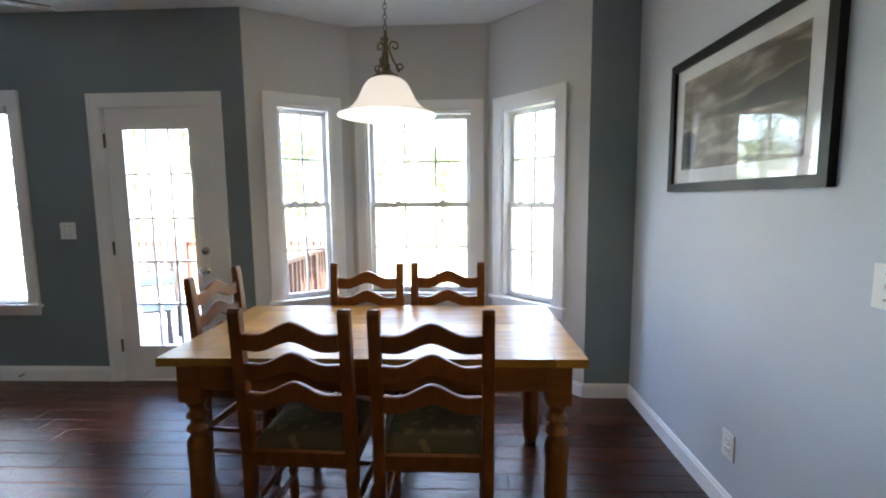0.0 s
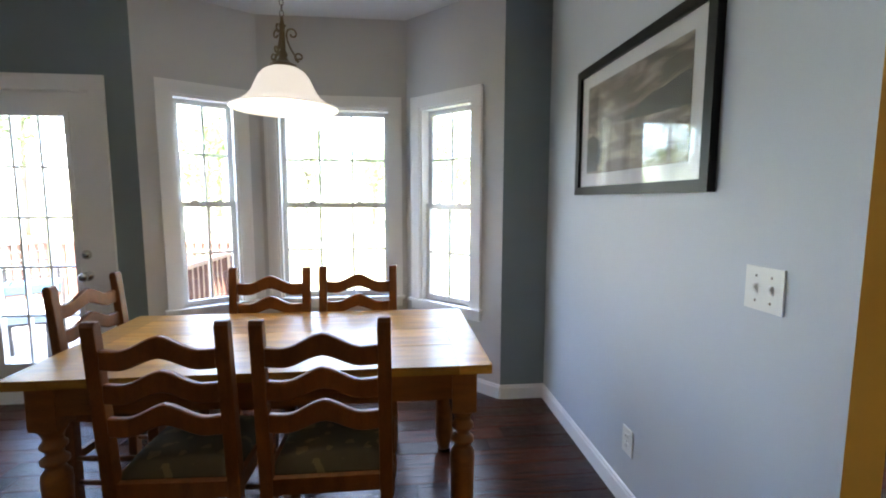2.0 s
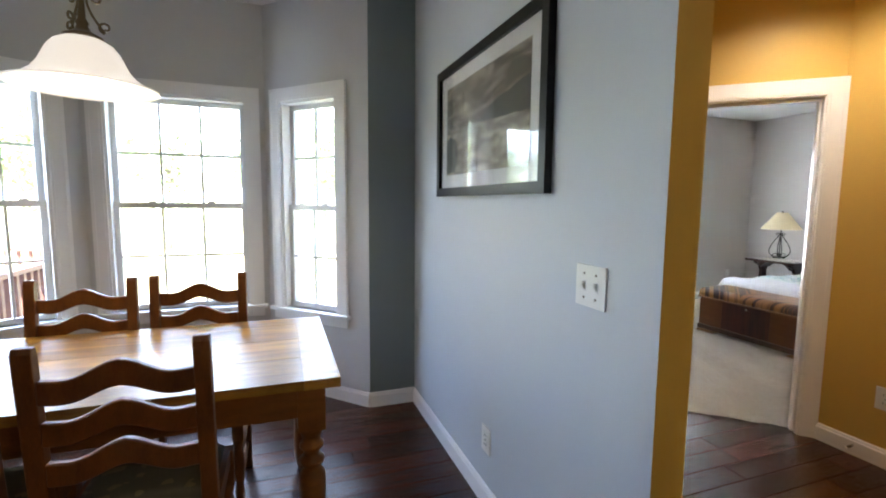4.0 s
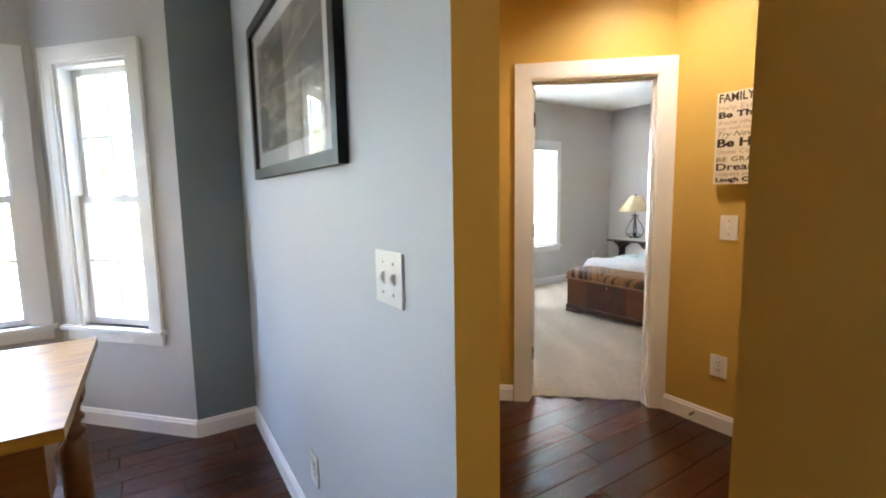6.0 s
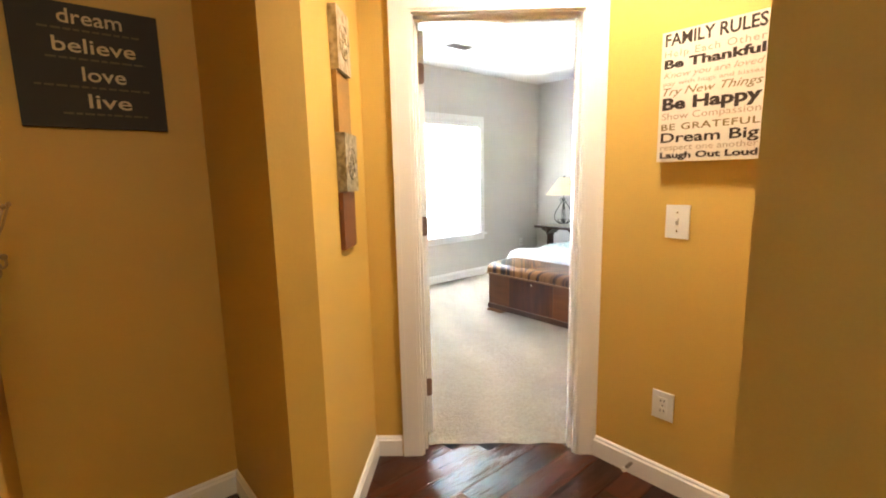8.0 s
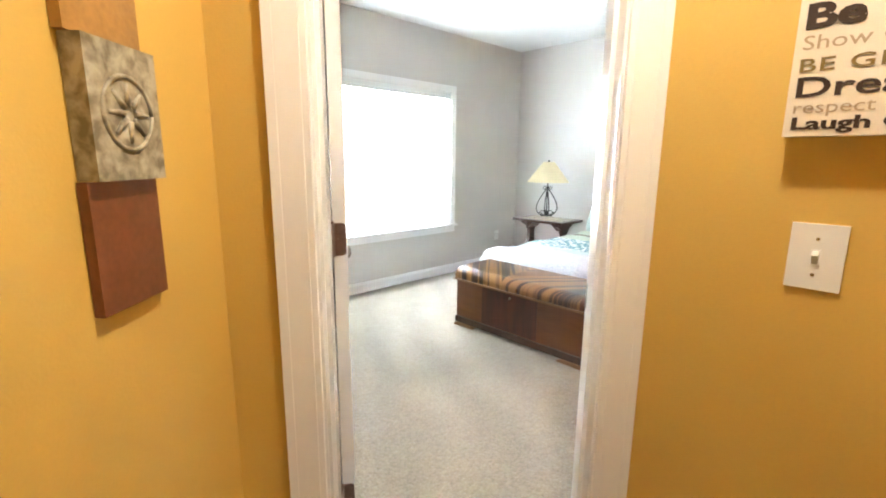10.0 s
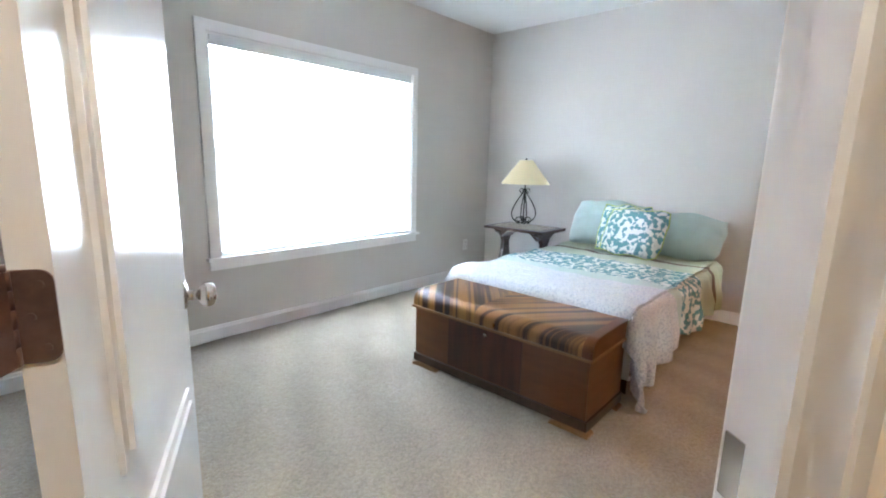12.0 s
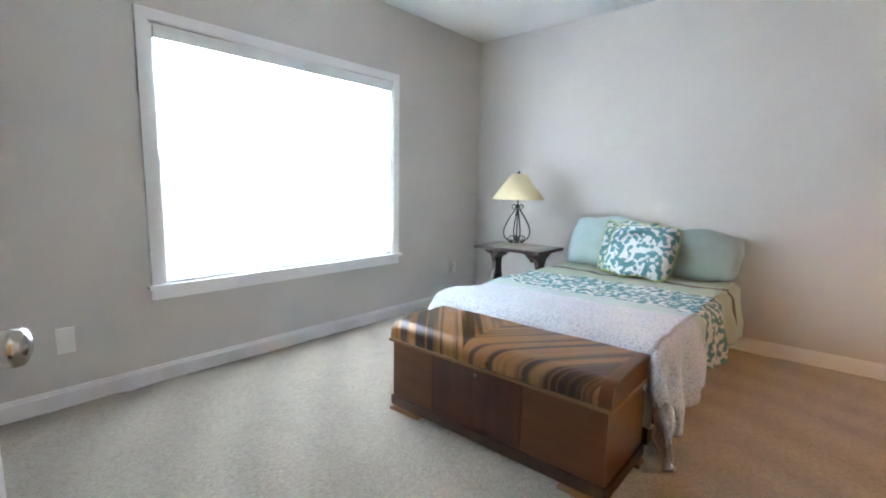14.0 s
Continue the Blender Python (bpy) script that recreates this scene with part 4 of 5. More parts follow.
# framed photograph on the long wall: x along the wall, room at negative y
pic = empty("framed_picture", "wide black-framed seascape photograph behind glass with a white mat", "picture", m=None)
PS0, PS1, PZ0, PZ1 = 4.145 - 3.628, 4.145 - 2.556, 1.382, 2.024
bm = bmesh.new()
f = 0.042
for lo, hi in (((PS0, -0.029, PZ0), (PS1, 0, PZ0 + f)), ((PS0, -0.029, PZ1 - f), (PS1, 0, PZ1)), ((PS0, -0.029, PZ0 + f), (PS0 + f, 0, PZ1 - f)), ((PS1 - f, -0.029, PZ0 + f), (PS1, 0, PZ1 - f))):
    box(bm, lo, hi, m_dining)
soft(bm, 0.003, 1)
part("frame", bm, BLACKWOOD, pic)
boxpart("mat", (PS0 + f - 0.004, -0.012, PZ0 + f - 0.004), (PS1 - f + 0.004, -0.004, PZ1 - f + 0.004), MATBOARD, pic, 0, m=m_dining)


def seascape(name, dark, light, lo, hi, scale):
    """Sepia cloud or surf, streaked on the slant across the sheet."""
    m = mat(name, light, 0.5, vary=0.02, bump=0)
    n, l = m.node_tree.nodes, m.node_tree.links
    co = n.new("ShaderNodeTexCoord")
    mp = n.new("ShaderNodeMapping")
    mp.inputs["Scale"].default_value = (1, 1.3, 4.5)
    mp.inputs["Rotation"].default_value = (0.22, 0, 0)
    l.new(co.outputs["Object"], mp.inputs["Vector"])
    cloud = n.new("ShaderNodeTexNoise")
    cloud.inputs["Scale"].default_value = scale
    cloud.inputs["Detail"].default_value = 8
    cloud.inputs["Distortion"].default_value = 0.6
    l.new(mp.outputs[0], cloud.inputs["Vector"])
    cr = n.new("ShaderNodeValToRGB")
    e = cr.color_ramp.elements
    e[0].position, e[0].color = lo, (*dark, 1)
    e[1].position, e[1].color = hi, (*light, 1)
    l.new(cloud.outputs["Fac"], cr.inputs[0])
    l.new(cr.outputs[0], n["Principled BSDF"].inputs["Base Color"])
    return m


QU0, QU1, QV0, QV1 = PS0 + 0.118, PS1 - 0.125, PZ1 - 0.105, PZ0 + 0.105
sheet = boxpart("print", (QU0, -0.0135, QV1), (QU1, -0.0125, QV0), seascape("sepia_cloud_print", (0.085, 0.062, 0.042), (0.46, 0.39, 0.30), 0.44, 0.68, 3.4), pic, 0, "sepia photograph of surf below headlands", m_dining)


def printed(name, outline, y, material, seed, label):
    """A shape printed on the sheet, its outline roughened."""
    rnd = random.Random(seed)
    pts = []
    for k, (u, v) in enumerate(outline):
        u2, v2 = outline[(k + 1) % len(outline)]
        for q in range(5):
            w = q / 5
            jit = 0.008 if 0.02 < u + (u2 - u) * w < 0.98 and v + (v2 - v) * w < 0.97 else 0
            pts.append((QU0 + (QU1 - QU0) * (u + (u2 - u) * w), QV0 + (QV1 - QV0) * (v + (v2 - v) * w + rnd.uniform(-jit, jit))))
    bm = bmesh.new()
    prism(bm, pts, y, y + 0.0004, "xz", m_dining)
    part(name, bm, material, sheet, label)


printed("printed_sea", [(0, 0.52), (0.35, 0.50), (0.7, 0.53), (1, 0.57), (1, 1), (0, 1)], -0.0140, seascape("sepia_surf_print", (0.15, 0.12, 0.085), (0.44, 0.38, 0.29), 0.42, 0.62, 5.0), 3, "pale sepia surf")
HEADLAND = mat("sepia_headland_print", (0.035, 0.032, 0.026), 0.5, vary=0.4, scale=20, bump=0)
printed("printed_headland", [(0.46, 0.51), (0.56, 0.42), (0.68, 0.35), (0.82, 0.33), (1, 0.27), (1, 0.56), (0.8, 0.54), (0.6, 0.52)], -0.0145, HEADLAND, 5, "dark headland")
# dark patch along the lower left edge of the sheet
printed("printed_dark_patch", [(0, 0.60), (0.08, 0.56), (0.15, 0.62), (0.19, 0.78), (0.14, 0.97), (0, 0.98)], -0.0145, HEADLAND, 8, "dark patch at the lower left")
g = boxpart("glass", (PS0 + f - 0.004, -0.024, PZ0 + f - 0.004), (PS1 - f + 0.004, -0.021, PZ1 - f + 0.004), PICTURE_GLASS, pic, 0, "clear reflecting glass", m_dining)
g.visible_shadow = False

# ceiling fan of the living area, only a blade reaches into view
fan = empty("ceiling_fan", "dark wooden ceiling fan at rest", "ceiling fan")
FX, FY, FZ = -1.10, 3.25, 2.40
bm = bmesh.new()
lathe(bm, [(0.05, TOPD), (0.06, TOPD - 0.04), (0.02, TOPD - 0.06), (0.014, FZ + 0.12), (0.09, FZ + 0.09), (0.11, FZ + 0.03), (0.10, FZ - 0.03), (0.05, FZ - 0.06)], 24, (FX, FY))
part("motor", bm, BRONZE, fan)
for k in range(5):
    mb = pose(FX, FY, FZ, 0, 0, 34 + 72 * k) @ pose(0, 0, 0, 10)
    bm = bmesh.new()
    prism(bm, [(0.18, -0.05), (0.62, -0.07), (0.66, -0.05), (0.67, 0.05), (0.62, 0.07), (0.18, 0.05)], -0.004, 0.004, "xy", mb)
    part("blade", bm, BLADE, fan)
    boxpart("blade_arm", (0.09, -0.018, -0.006), (0.22, 0.018, 0.006), BRONZE, fan, 0.002, m=mb)


# ---- hall things ----
def text_mesh(name, body, m, size, width, material, parent, depth=0.0012, bold=0.0, shear=0.0, spacing=1.0):
    """Letters laid on a board; x along the line, y up, fitted to a width."""
    cu = bpy.data.curves.new(name, "FONT")
    cu.body, cu.size, cu.extrude, cu.offset, cu.shear, cu.space_character = body, size, depth, bold, shear, spacing
    cu.resolution_u = 3
    tmp = bpy.data.objects.new("tmp", cu)
    scene.collection.objects.link(tmp)
    dg = bpy.context.evaluated_depsgraph_get()
    me = bpy.data.meshes.new_from_object(tmp.evaluated_get(dg))
    bpy.data.objects.remove(tmp)
    xs = [v.co.x for v in me.vertices] or [0, 1]
    k = width / (max(xs) - min(xs))
    for v in me.vertices:
        v.co = m @ Vector(((v.co.x - min(xs)) * k, v.co.y, v.co.z))
    bm = bmesh.new()
    bm.from_mesh(me)
    bmesh.ops.remove_doubles(bm, verts=bm.verts, dist=0.00001)
    bm.verts.index_update()
    todo = set(bm.verts)
    while todo:
        group, stack = [], [todo.pop()]
        while stack:
            v = stack.pop()
            group.append(v)
            for e in v.link_edges:
                o = e.other_vert(v)
                if o in todo:
                    todo.remove(o)
                    stack.append(o)
        ids = {v: i for i, v in enumerate(group)}
        fs = {f for v in group for f in v.link_faces}
        piece = bpy.data.meshes.new("letter")
        piece.from_pydata([tuple(v.co) for v in group], [], [[ids[v] for v in f.verts] for f in fs])
        piece.materials.append(material)
        new("letter", piece).parent = parent
    bm.free()
    bpy.data.meshes.remove(me)


def board(name, m, w, h, d, material, label, category):
    ob = empty(name, label, category)
    boxpart("canvas", (-w / 2, -d, -h / 2), (w / 2, 0, h / 2), material, ob, 0.003, m=m)
    return ob


mf = on(m_family, 2.922 - 2.500, 1.563)
FW, FH, FD = 0.340, 0.458, 0.036
fam = board("wall_sign", mf, FW, FH, FD, CREAMSIGN, "cream canvas sign of family rules in brown lettering", "sign")
letters = mf @ pose(0, -FD - 0.0006, 0, 90)
LINES = (("FAMILY RULES", 0.190, 0.062, INK, 0.0012, 0, 1), ("Help Each Other", 0.148, 0.036, FADED_INK, 0, 0, 1.15), ("Be Thankful", 0.108, 0.044, INK, 0.0016, 0, 1), ("Know you are loved", 0.072, 0.032, FADED_INK, 0, 0.3, 1),
         ("pay with hugs and kisses", 0.045, 0.022, FADED_INK, 0, 0, 1), ("Try New Things", 0.008, 0.040, OLIVE_INK, 0, 0.35, 1), ("Be Happy", -0.044, 0.060, INK, 0.0022, 0, 1), ("Show Compassion", -0.082, 0.036, FADED_INK, 0, 0, 1),
         ("BE GRATEFUL", -0.122, 0.034, OLIVE_INK, 0.0004, 0, 1.1), ("Dream Big", -0.168, 0.052, INK, 0.0008, 0, 1), ("respect one another", -0.198, 0.032, FADED_INK, 0, 0, 1), ("Laugh Out Loud", -0.228, 0.032, INK, 0.0010, 0, 1))
for body, v, size, ink, bold, shear, gap in LINES:
    text_mesh("lettering", body, letters @ pose(-FW / 2 + 0.012, v * 0.95, 0), size * 0.95, FW - 0.026, ink, fam, 0.0006, bold, shear, gap)

md = Matrix.Translation((3.209, 3.775, 1.662))
DW, DH, DD = 0.384, 0.375, 0.024
dream = board("wall_sign", md, DW, DH, DD, BLACKSIGN, "black canvas sign with pale typewriter words", "sign")
letters = md @ pose(0, -DD - 0.0006, 0, 90)
for body, x, v, w in (("dream", -0.075, 0.128, 0.165), ("believe", -0.095, 0.043, 0.215), ("love", -0.03, -0.042, 0.115), ("live", -0.022, -0.124, 0.115)):
    text_mesh("lettering", body, letters @ pose(x, v, 0), 0.062, w, PALE_INK, dream, 0.0006, 0.0005)
for v, x0, x1 in ((0.110, -0.125, 0.14), (0.024, -0.115, 0.145), (-0.061, -0.15, 0.15), (-0.144, -0.09, 0.135)):
    bm = bmesh.new()
    x = x0
    while x < x1:
        w = 0.012 + 0.016 * random.random()
        box(bm, (x, v - 0.003, 0), (min(x1, x + w), v + 0.003, 0.0006), letters)
        x += w + 0.006
    part("small_print", bm, DIM_INK, dream)

# four tiles, one above the other, on the angled wall
art = empty("tile_art", "column of four embossed square tiles in cream, amber, grey and russet", "wall art")
TS = 0.325
for k, (z, s, material, d) in enumerate(((1.757, 0.0, TILE_CREAM, 0.030), (1.554, 0.006, TILE_AMBER, 0.018), (1.351, 0.014, TILE_GREY, 0.034), (1.148, 0.010, TILE_RED, 0.018))):
    bm = bmesh.new()
    box(bm, (TS + s - 0.078, -d, z - 0.101), (TS + s + 0.078, -0.002, z + 0.101), m_tiles)
    soft(bm, 0.010 if k % 2 == 0 else 0.004, 2)
    t = part("tile", bm, material, art)
    if k % 2 == 0:
        bm = bmesh.new()
        ring = [m_tiles @ Vector((TS + s + 0.055 * math.cos(q * math.pi / 12), -d, z + 0.055 * math.sin(q * math.pi / 12))) for q in range(25)]
        tube(bm, ring, 0.004, 6)
        for q in range(8):
            a = q * math.pi / 4
            tube(bm, [m_tiles @ Vector((TS + s + 0.012 * math.cos(a), -d, z + 0.012 * math.sin(a))), m_tiles @ Vector((TS + s + 0.045 * math.cos(a), -d, z + 0.045 * math.sin(a)))], [0.006, 0.003], 6)
        part("relief", bm, material, t)

# coat rack in the alcove, on the back of the dining wall
rack = empty("coat_rack", "dark wooden coat rack with seven double brass hooks", "coat rack")
bm = bmesh.new()
Y0R, Y1R, XR = 2.22, 3.50, 2.877
prism(bm, [(Y0R, 1.08), (Y0R + 0.03, 1.055), (Y0R + 0.06, 1.06), (Y1R - 0.06, 1.06), (Y1R - 0.03, 1.055), (Y1R, 1.08), (Y1R, 1.17), (Y1R - 0.03, 1.195), (Y1R - 0.06, 1.185), (Y0R + 0.06, 1.185), (Y0R + 0.03, 1.195), (Y0R, 1.17)], XR, XR + 0.02, "yz")
soft(bm, 0.004, 2)
part("backboard", bm, IRON, rack, "black wooden board with shaped ends")
HOOK = mat("aged_brass", (0.42, 0.30, 0.14), 0.32, 0.9, vary=0.15, bump=0.02)
for k in range(7):
    y = Y0R + 0.11 + k * (Y1R - Y0R - 0.2) / 6
    hk = boxpart("hook", (XR + 0.02, y - 0.010, 1.085), (XR + 0.024, y + 0.010, 1.165), HOOK, rack, 0.001)
    bm = bmesh.new()
    pts = [(XR + 0.022 + 0.078 * t, y, 1.145 + 0.105 * t ** 2.0 - 0.016 * math.sin(math.pi * t)) for t in [i / 10 for i in range(11)]]
    tube(bm, pts, [0.0038 - 0.0012 * i / 10 for i in range(11)], 8)
    part("upper_arm", bm, HOOK, hk)
    bm = bmesh.new()
    bmesh.ops.create_icosphere(bm, subdivisions=2, radius=0.006, matrix=Matrix.Translation(pts[-1]))
    part("knob", bm, HOOK, hk)
    bm = bmesh.new()
    pts = [(XR + 0.022 + 0.042 * math.sin(a) + 0.009 * a, y, 1.11 - 0.020 * math.sin(a * 1.3) + 0.014 * a * a / 4) for a in [i * 0.22 for i in range(11)]]
    tube(bm, pts, [0.0038 - 0.0008 * i / 10 for i in range(11)], 8)
    part("lower_arm", bm, HOOK, hk)
    bm = bmesh.new()
    bmesh.ops.create_icosphere(bm, subdivisions=2, radius=0.008, matrix=Matrix.Translation(pts[-1]))
    part("knob", bm, HOOK, hk)

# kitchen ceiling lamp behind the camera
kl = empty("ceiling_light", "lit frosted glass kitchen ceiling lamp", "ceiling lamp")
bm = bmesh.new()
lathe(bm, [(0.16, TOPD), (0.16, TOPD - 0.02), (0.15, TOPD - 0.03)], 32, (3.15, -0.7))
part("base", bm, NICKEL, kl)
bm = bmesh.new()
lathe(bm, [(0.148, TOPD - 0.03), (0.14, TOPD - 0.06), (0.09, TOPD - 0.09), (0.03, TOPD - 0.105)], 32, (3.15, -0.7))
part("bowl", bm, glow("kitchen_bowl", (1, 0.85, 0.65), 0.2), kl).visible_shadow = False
# recessed hall lamp
dl = empty("downlight", "recessed warm white ceiling lamp in the hall", "ceiling lamp")
bm = bmesh.new()
lathe(bm, [(0.055, TOPH - 0.001), (0.085, TOPH - 0.001), (0.088, TOPH - 0.008), (0.058, TOPH - 0.010)], 32, (4.36, 2.72), close=False)
part("trim_ring", bm, TRIM, dl)
bm = bmesh.new()
lathe(bm, [(0.0, TOPH - 0.004), (0.055, TOPH - 0.004)], 32, (4.36, 2.72), close=False)
part("lens", bm, glow("warm_lens", (1, 0.72, 0.38), 0.5), dl)


# ---- bedroom things ----
CX0, CX1, CY0, CY1 = 6.182, 6.592, 3.760, 4.876
chest = empty("cedar_chest", "long varnished cedar chest with striped veneer lid and dark centre panel", "chest")
chest.scale = (1, 1, 0.945)
boxpart("body", (CX0 + 0.012, CY0 + 0.012, 0.085), (CX1, CY1 - 0.012, 0.392), CHEST_SIDE, chest, 0.004)
boxpart("front_panel", (CX0 + 0.005, CY1 - 0.27, 0.095), (CX0 + 0.014, CY1 - 0.012, 0.388), CHEST_SIDE, chest, 0.002)
boxpart("front_panel", (CX0 + 0.004, CY0 + 0.36, 0.095), (CX0 + 0.014, CY1 - 0.272, 0.388), CHEST_MID, chest, 0.002, "dark burl centre panel")
boxpart("front_panel", (CX0 + 0.005, CY0 + 0.012, 0.095), (CX0 + 0.014, CY0 + 0.358, 0.388), CHEST_SIDE, chest, 0.002)
bm = bmesh.new()
box(bm, (CX0, CY0, 0.035), (CX1, CY1, 0.085))
soft(bm, 0.012, 3)
part("plinth", bm, DARKWOOD, chest)
for y in (CY0 + 0.09, CY1 - 0.09):
    for x in (CX0 + 0.03, CX1 - 0.04):
        bm = bmesh.new()
        prism(bm, [(y - 0.10, 0.0), (y + 0.10, 0.0), (y + 0.10, 0.016), (y + 0.06, 0.036), (y - 0.06, 0.036), (y - 0.10, 0.016)], x - 0.035, x + 0.035, "yz")
        soft(bm, 0.003, 1)
        part("foot", bm, CHEST_TRIM, chest)


def lid_half(y0, y1, material):
    """Lid with a rolled front edge."""
    o = [(CX0 - 0.004, 0.4065), (CX0 - 0.004, 0.438)]
    for k in range(7):
        a = math.pi - k * math.pi / 12
        o.append((CX0 + 0.066 + 0.070 * math.cos(a), 0.438 + 0.060 * math.sin(a)))
    o += [(CX0 + 0.18, 0.502), (CX1, 0.502), (CX1, 0.4065)]
    bm = bmesh.new()
    prism(bm, o[::-1], y0, y1, "xz")
    for f in bm.faces:
        f.smooth = abs(f.normal.y) < 0.5
    for e in bm.edges:
        e.smooth = e.calc_face_angle(0) < radians(24)
    return bm


lid = part("lid", lid_half(CY0 + 0.66, CY1, CHEST_TOP_A), CHEST_TOP_A, chest, "striped zebra veneer lid")
part("lid_panel", lid_half(CY0 + 0.05, CY0 + 0.6595, CHEST_TOP_B), CHEST_TOP_B, lid, "striped veneer laid at the opposite slant")
part("lid_end", lid_half(CY0, CY0 + 0.0495, CHEST_SIDE), CHEST_SIDE, lid, "plain walnut edge")
boxpart("lid_trim", (CX0 - 0.012, CY0 - 0.006, 0.393), (CX1, CY1 + 0.006, 0.406), CHEST_TRIM, chest, 0.004)
bm = bmesh.new()
lathe(bm, [(0.012, 0), (0.010, 0.004), (0.003, 0.005)], 16)
for v in bm.verts:
    v.co = Vector((CX0 + 0.004 - v.co.z, (CY0 + CY1) / 2 + 0.03 + v.co.x, 0.355 + v.co.y))
part("lock", bm, NICKEL, chest)

# bed
BX0, BX1, BY0, BY1, BZ = 6.635, 8.47, 3.735, 4.972, 0.515
bed = empty("bed", "made double bed with white, aqua floral and sage patchwork comforter", "bed")
bm = bmesh.new()
box(bm, (BX0 + 0.06, BY0 + 0.03, 0.10), (BX1, BY1 - 0.03, 0.28))
soft(bm, 0.02, 2)
part("box_spring", bm, MATTRESS, bed)
bm = bmesh.new()
box(bm, (BX0 + 0.05, BY0 + 0.02, 0.28), (BX1, BY1 - 0.02, BZ - 0.035))
soft(bm, 0.05, 3)
part("mattress", bm, MATTRESS, bed)
for x in (BX0 + 0.12, BX1 - 0.1):
    for y in (BY0 + 0.08, BY1 - 0.08):
        boxpart("leg", (x - 0.03, y - 0.03, 0.0), (x + 0.03, y + 0.03, 0.10), DARKWOOD, bed, 0.004)
boxpart("side_rail", (BX0 + 0.06, BY0 + 0.005, 0.13), (BX1, BY0 + 0.03, 0.20), PINE, bed, 0.003)
bm = bmesh.new()
L, Wd = BX1 - BX0, BY1 - BY0
NU, NV = 84, 96
over_f = 0.26
sheet = []
for i in range(NU + 1):
    row = []
    u = -over_f + (L + over_f - 0.10) * i / NU
    for j in range(NV + 1):
        ov = 0.40
        v = -ov + (Wd + 2 * ov) * j / NV
        x, y, z = BX0 + max(u, 0.0) + 0.02 * max(0, 1 - max(u, 0) / 0.2), BY0 + min(max(v, 0), Wd), BZ
        hang = max(0, -v, v - Wd)
        R = 0.075
        if hang > 0:
            a = min(hang / R, math.pi / 2)
            out = R * math.sin(a)
            down = R * (1 - math.cos(a)) + max(0, hang - R * math.pi / 2)
            fold = 0.030 * math.sin(u * 17 + 1.5 * math.sin(u * 5)) + 0.014 * math.sin(u * 41 + 1)
            k = min(1, down / 0.25)
            near_foot = max(0, 1 - u / 0.55)
            out += fold * k + 0.03 * k
            y = (BY0 + 0.04 - out) if v < 0 else (BY1 - 0.04 + out)
            z = BZ - down * (0.86 + 0.24 * near_foot + 0.05 * math.sin(u * 9)) if v < 0 else BZ - down * 0.95
        if u < 0:
            a = min(-u / 0.11, math.pi / 2)
            z -= 0.11 * (1 - math.cos(a)) + max(0, -u - 0.11 * math.pi / 2) * 0.9
            x = BX0 + 0.02 - 0.09 * math.sin(a)
            if v < -0.02:
                x += 0.02 * math.sin(v * 30)
        puff = 0.018 * noise.noise((x * 3.2, y * 3.2, 0)) + 0.010 * noise.noise((x * 8, y * 8, 2)) + 0.012 * math.exp(-((u - 0.12) / 0.2) ** 2)
        edge = 1 if hang == 0 else 0.4
        z += puff * edge
        row.append(bm.verts.new((x, y, max(z, 0.03))))
    sheet.append(row)
BANDS = ((0.50, 0), (0.64, 1), (1.10, 2), (1.38, 3), (1.415, 4), (1.80, 3), (9, 5))
for i in range(NU):
    u = -over_f + (L + over_f - 0.10) * (i + 0.5) / NU
    for j in range(NV):
        f = bm.faces.new((sheet[i][j], sheet[i + 1][j], sheet[i + 1][j + 1], sheet[i][j + 1]))
        f.smooth = True
        f.material_index = next(k for lim, k in BANDS if u < lim)
comf = part("comforter", bm, (LACE, AQUA, AQUA_FLORAL, SAGE, DARKWOOD, SAGE), bed, "patchwork comforter, speckled white, aqua floral and sage bands")
comf.data.materials[4] = mat("brown_piping", (0.16, 0.12, 0.10), 0.8)
so = comf.modifiers.new("thick", "SOLIDIFY")
so.thickness, so.offset = 0.018, -1


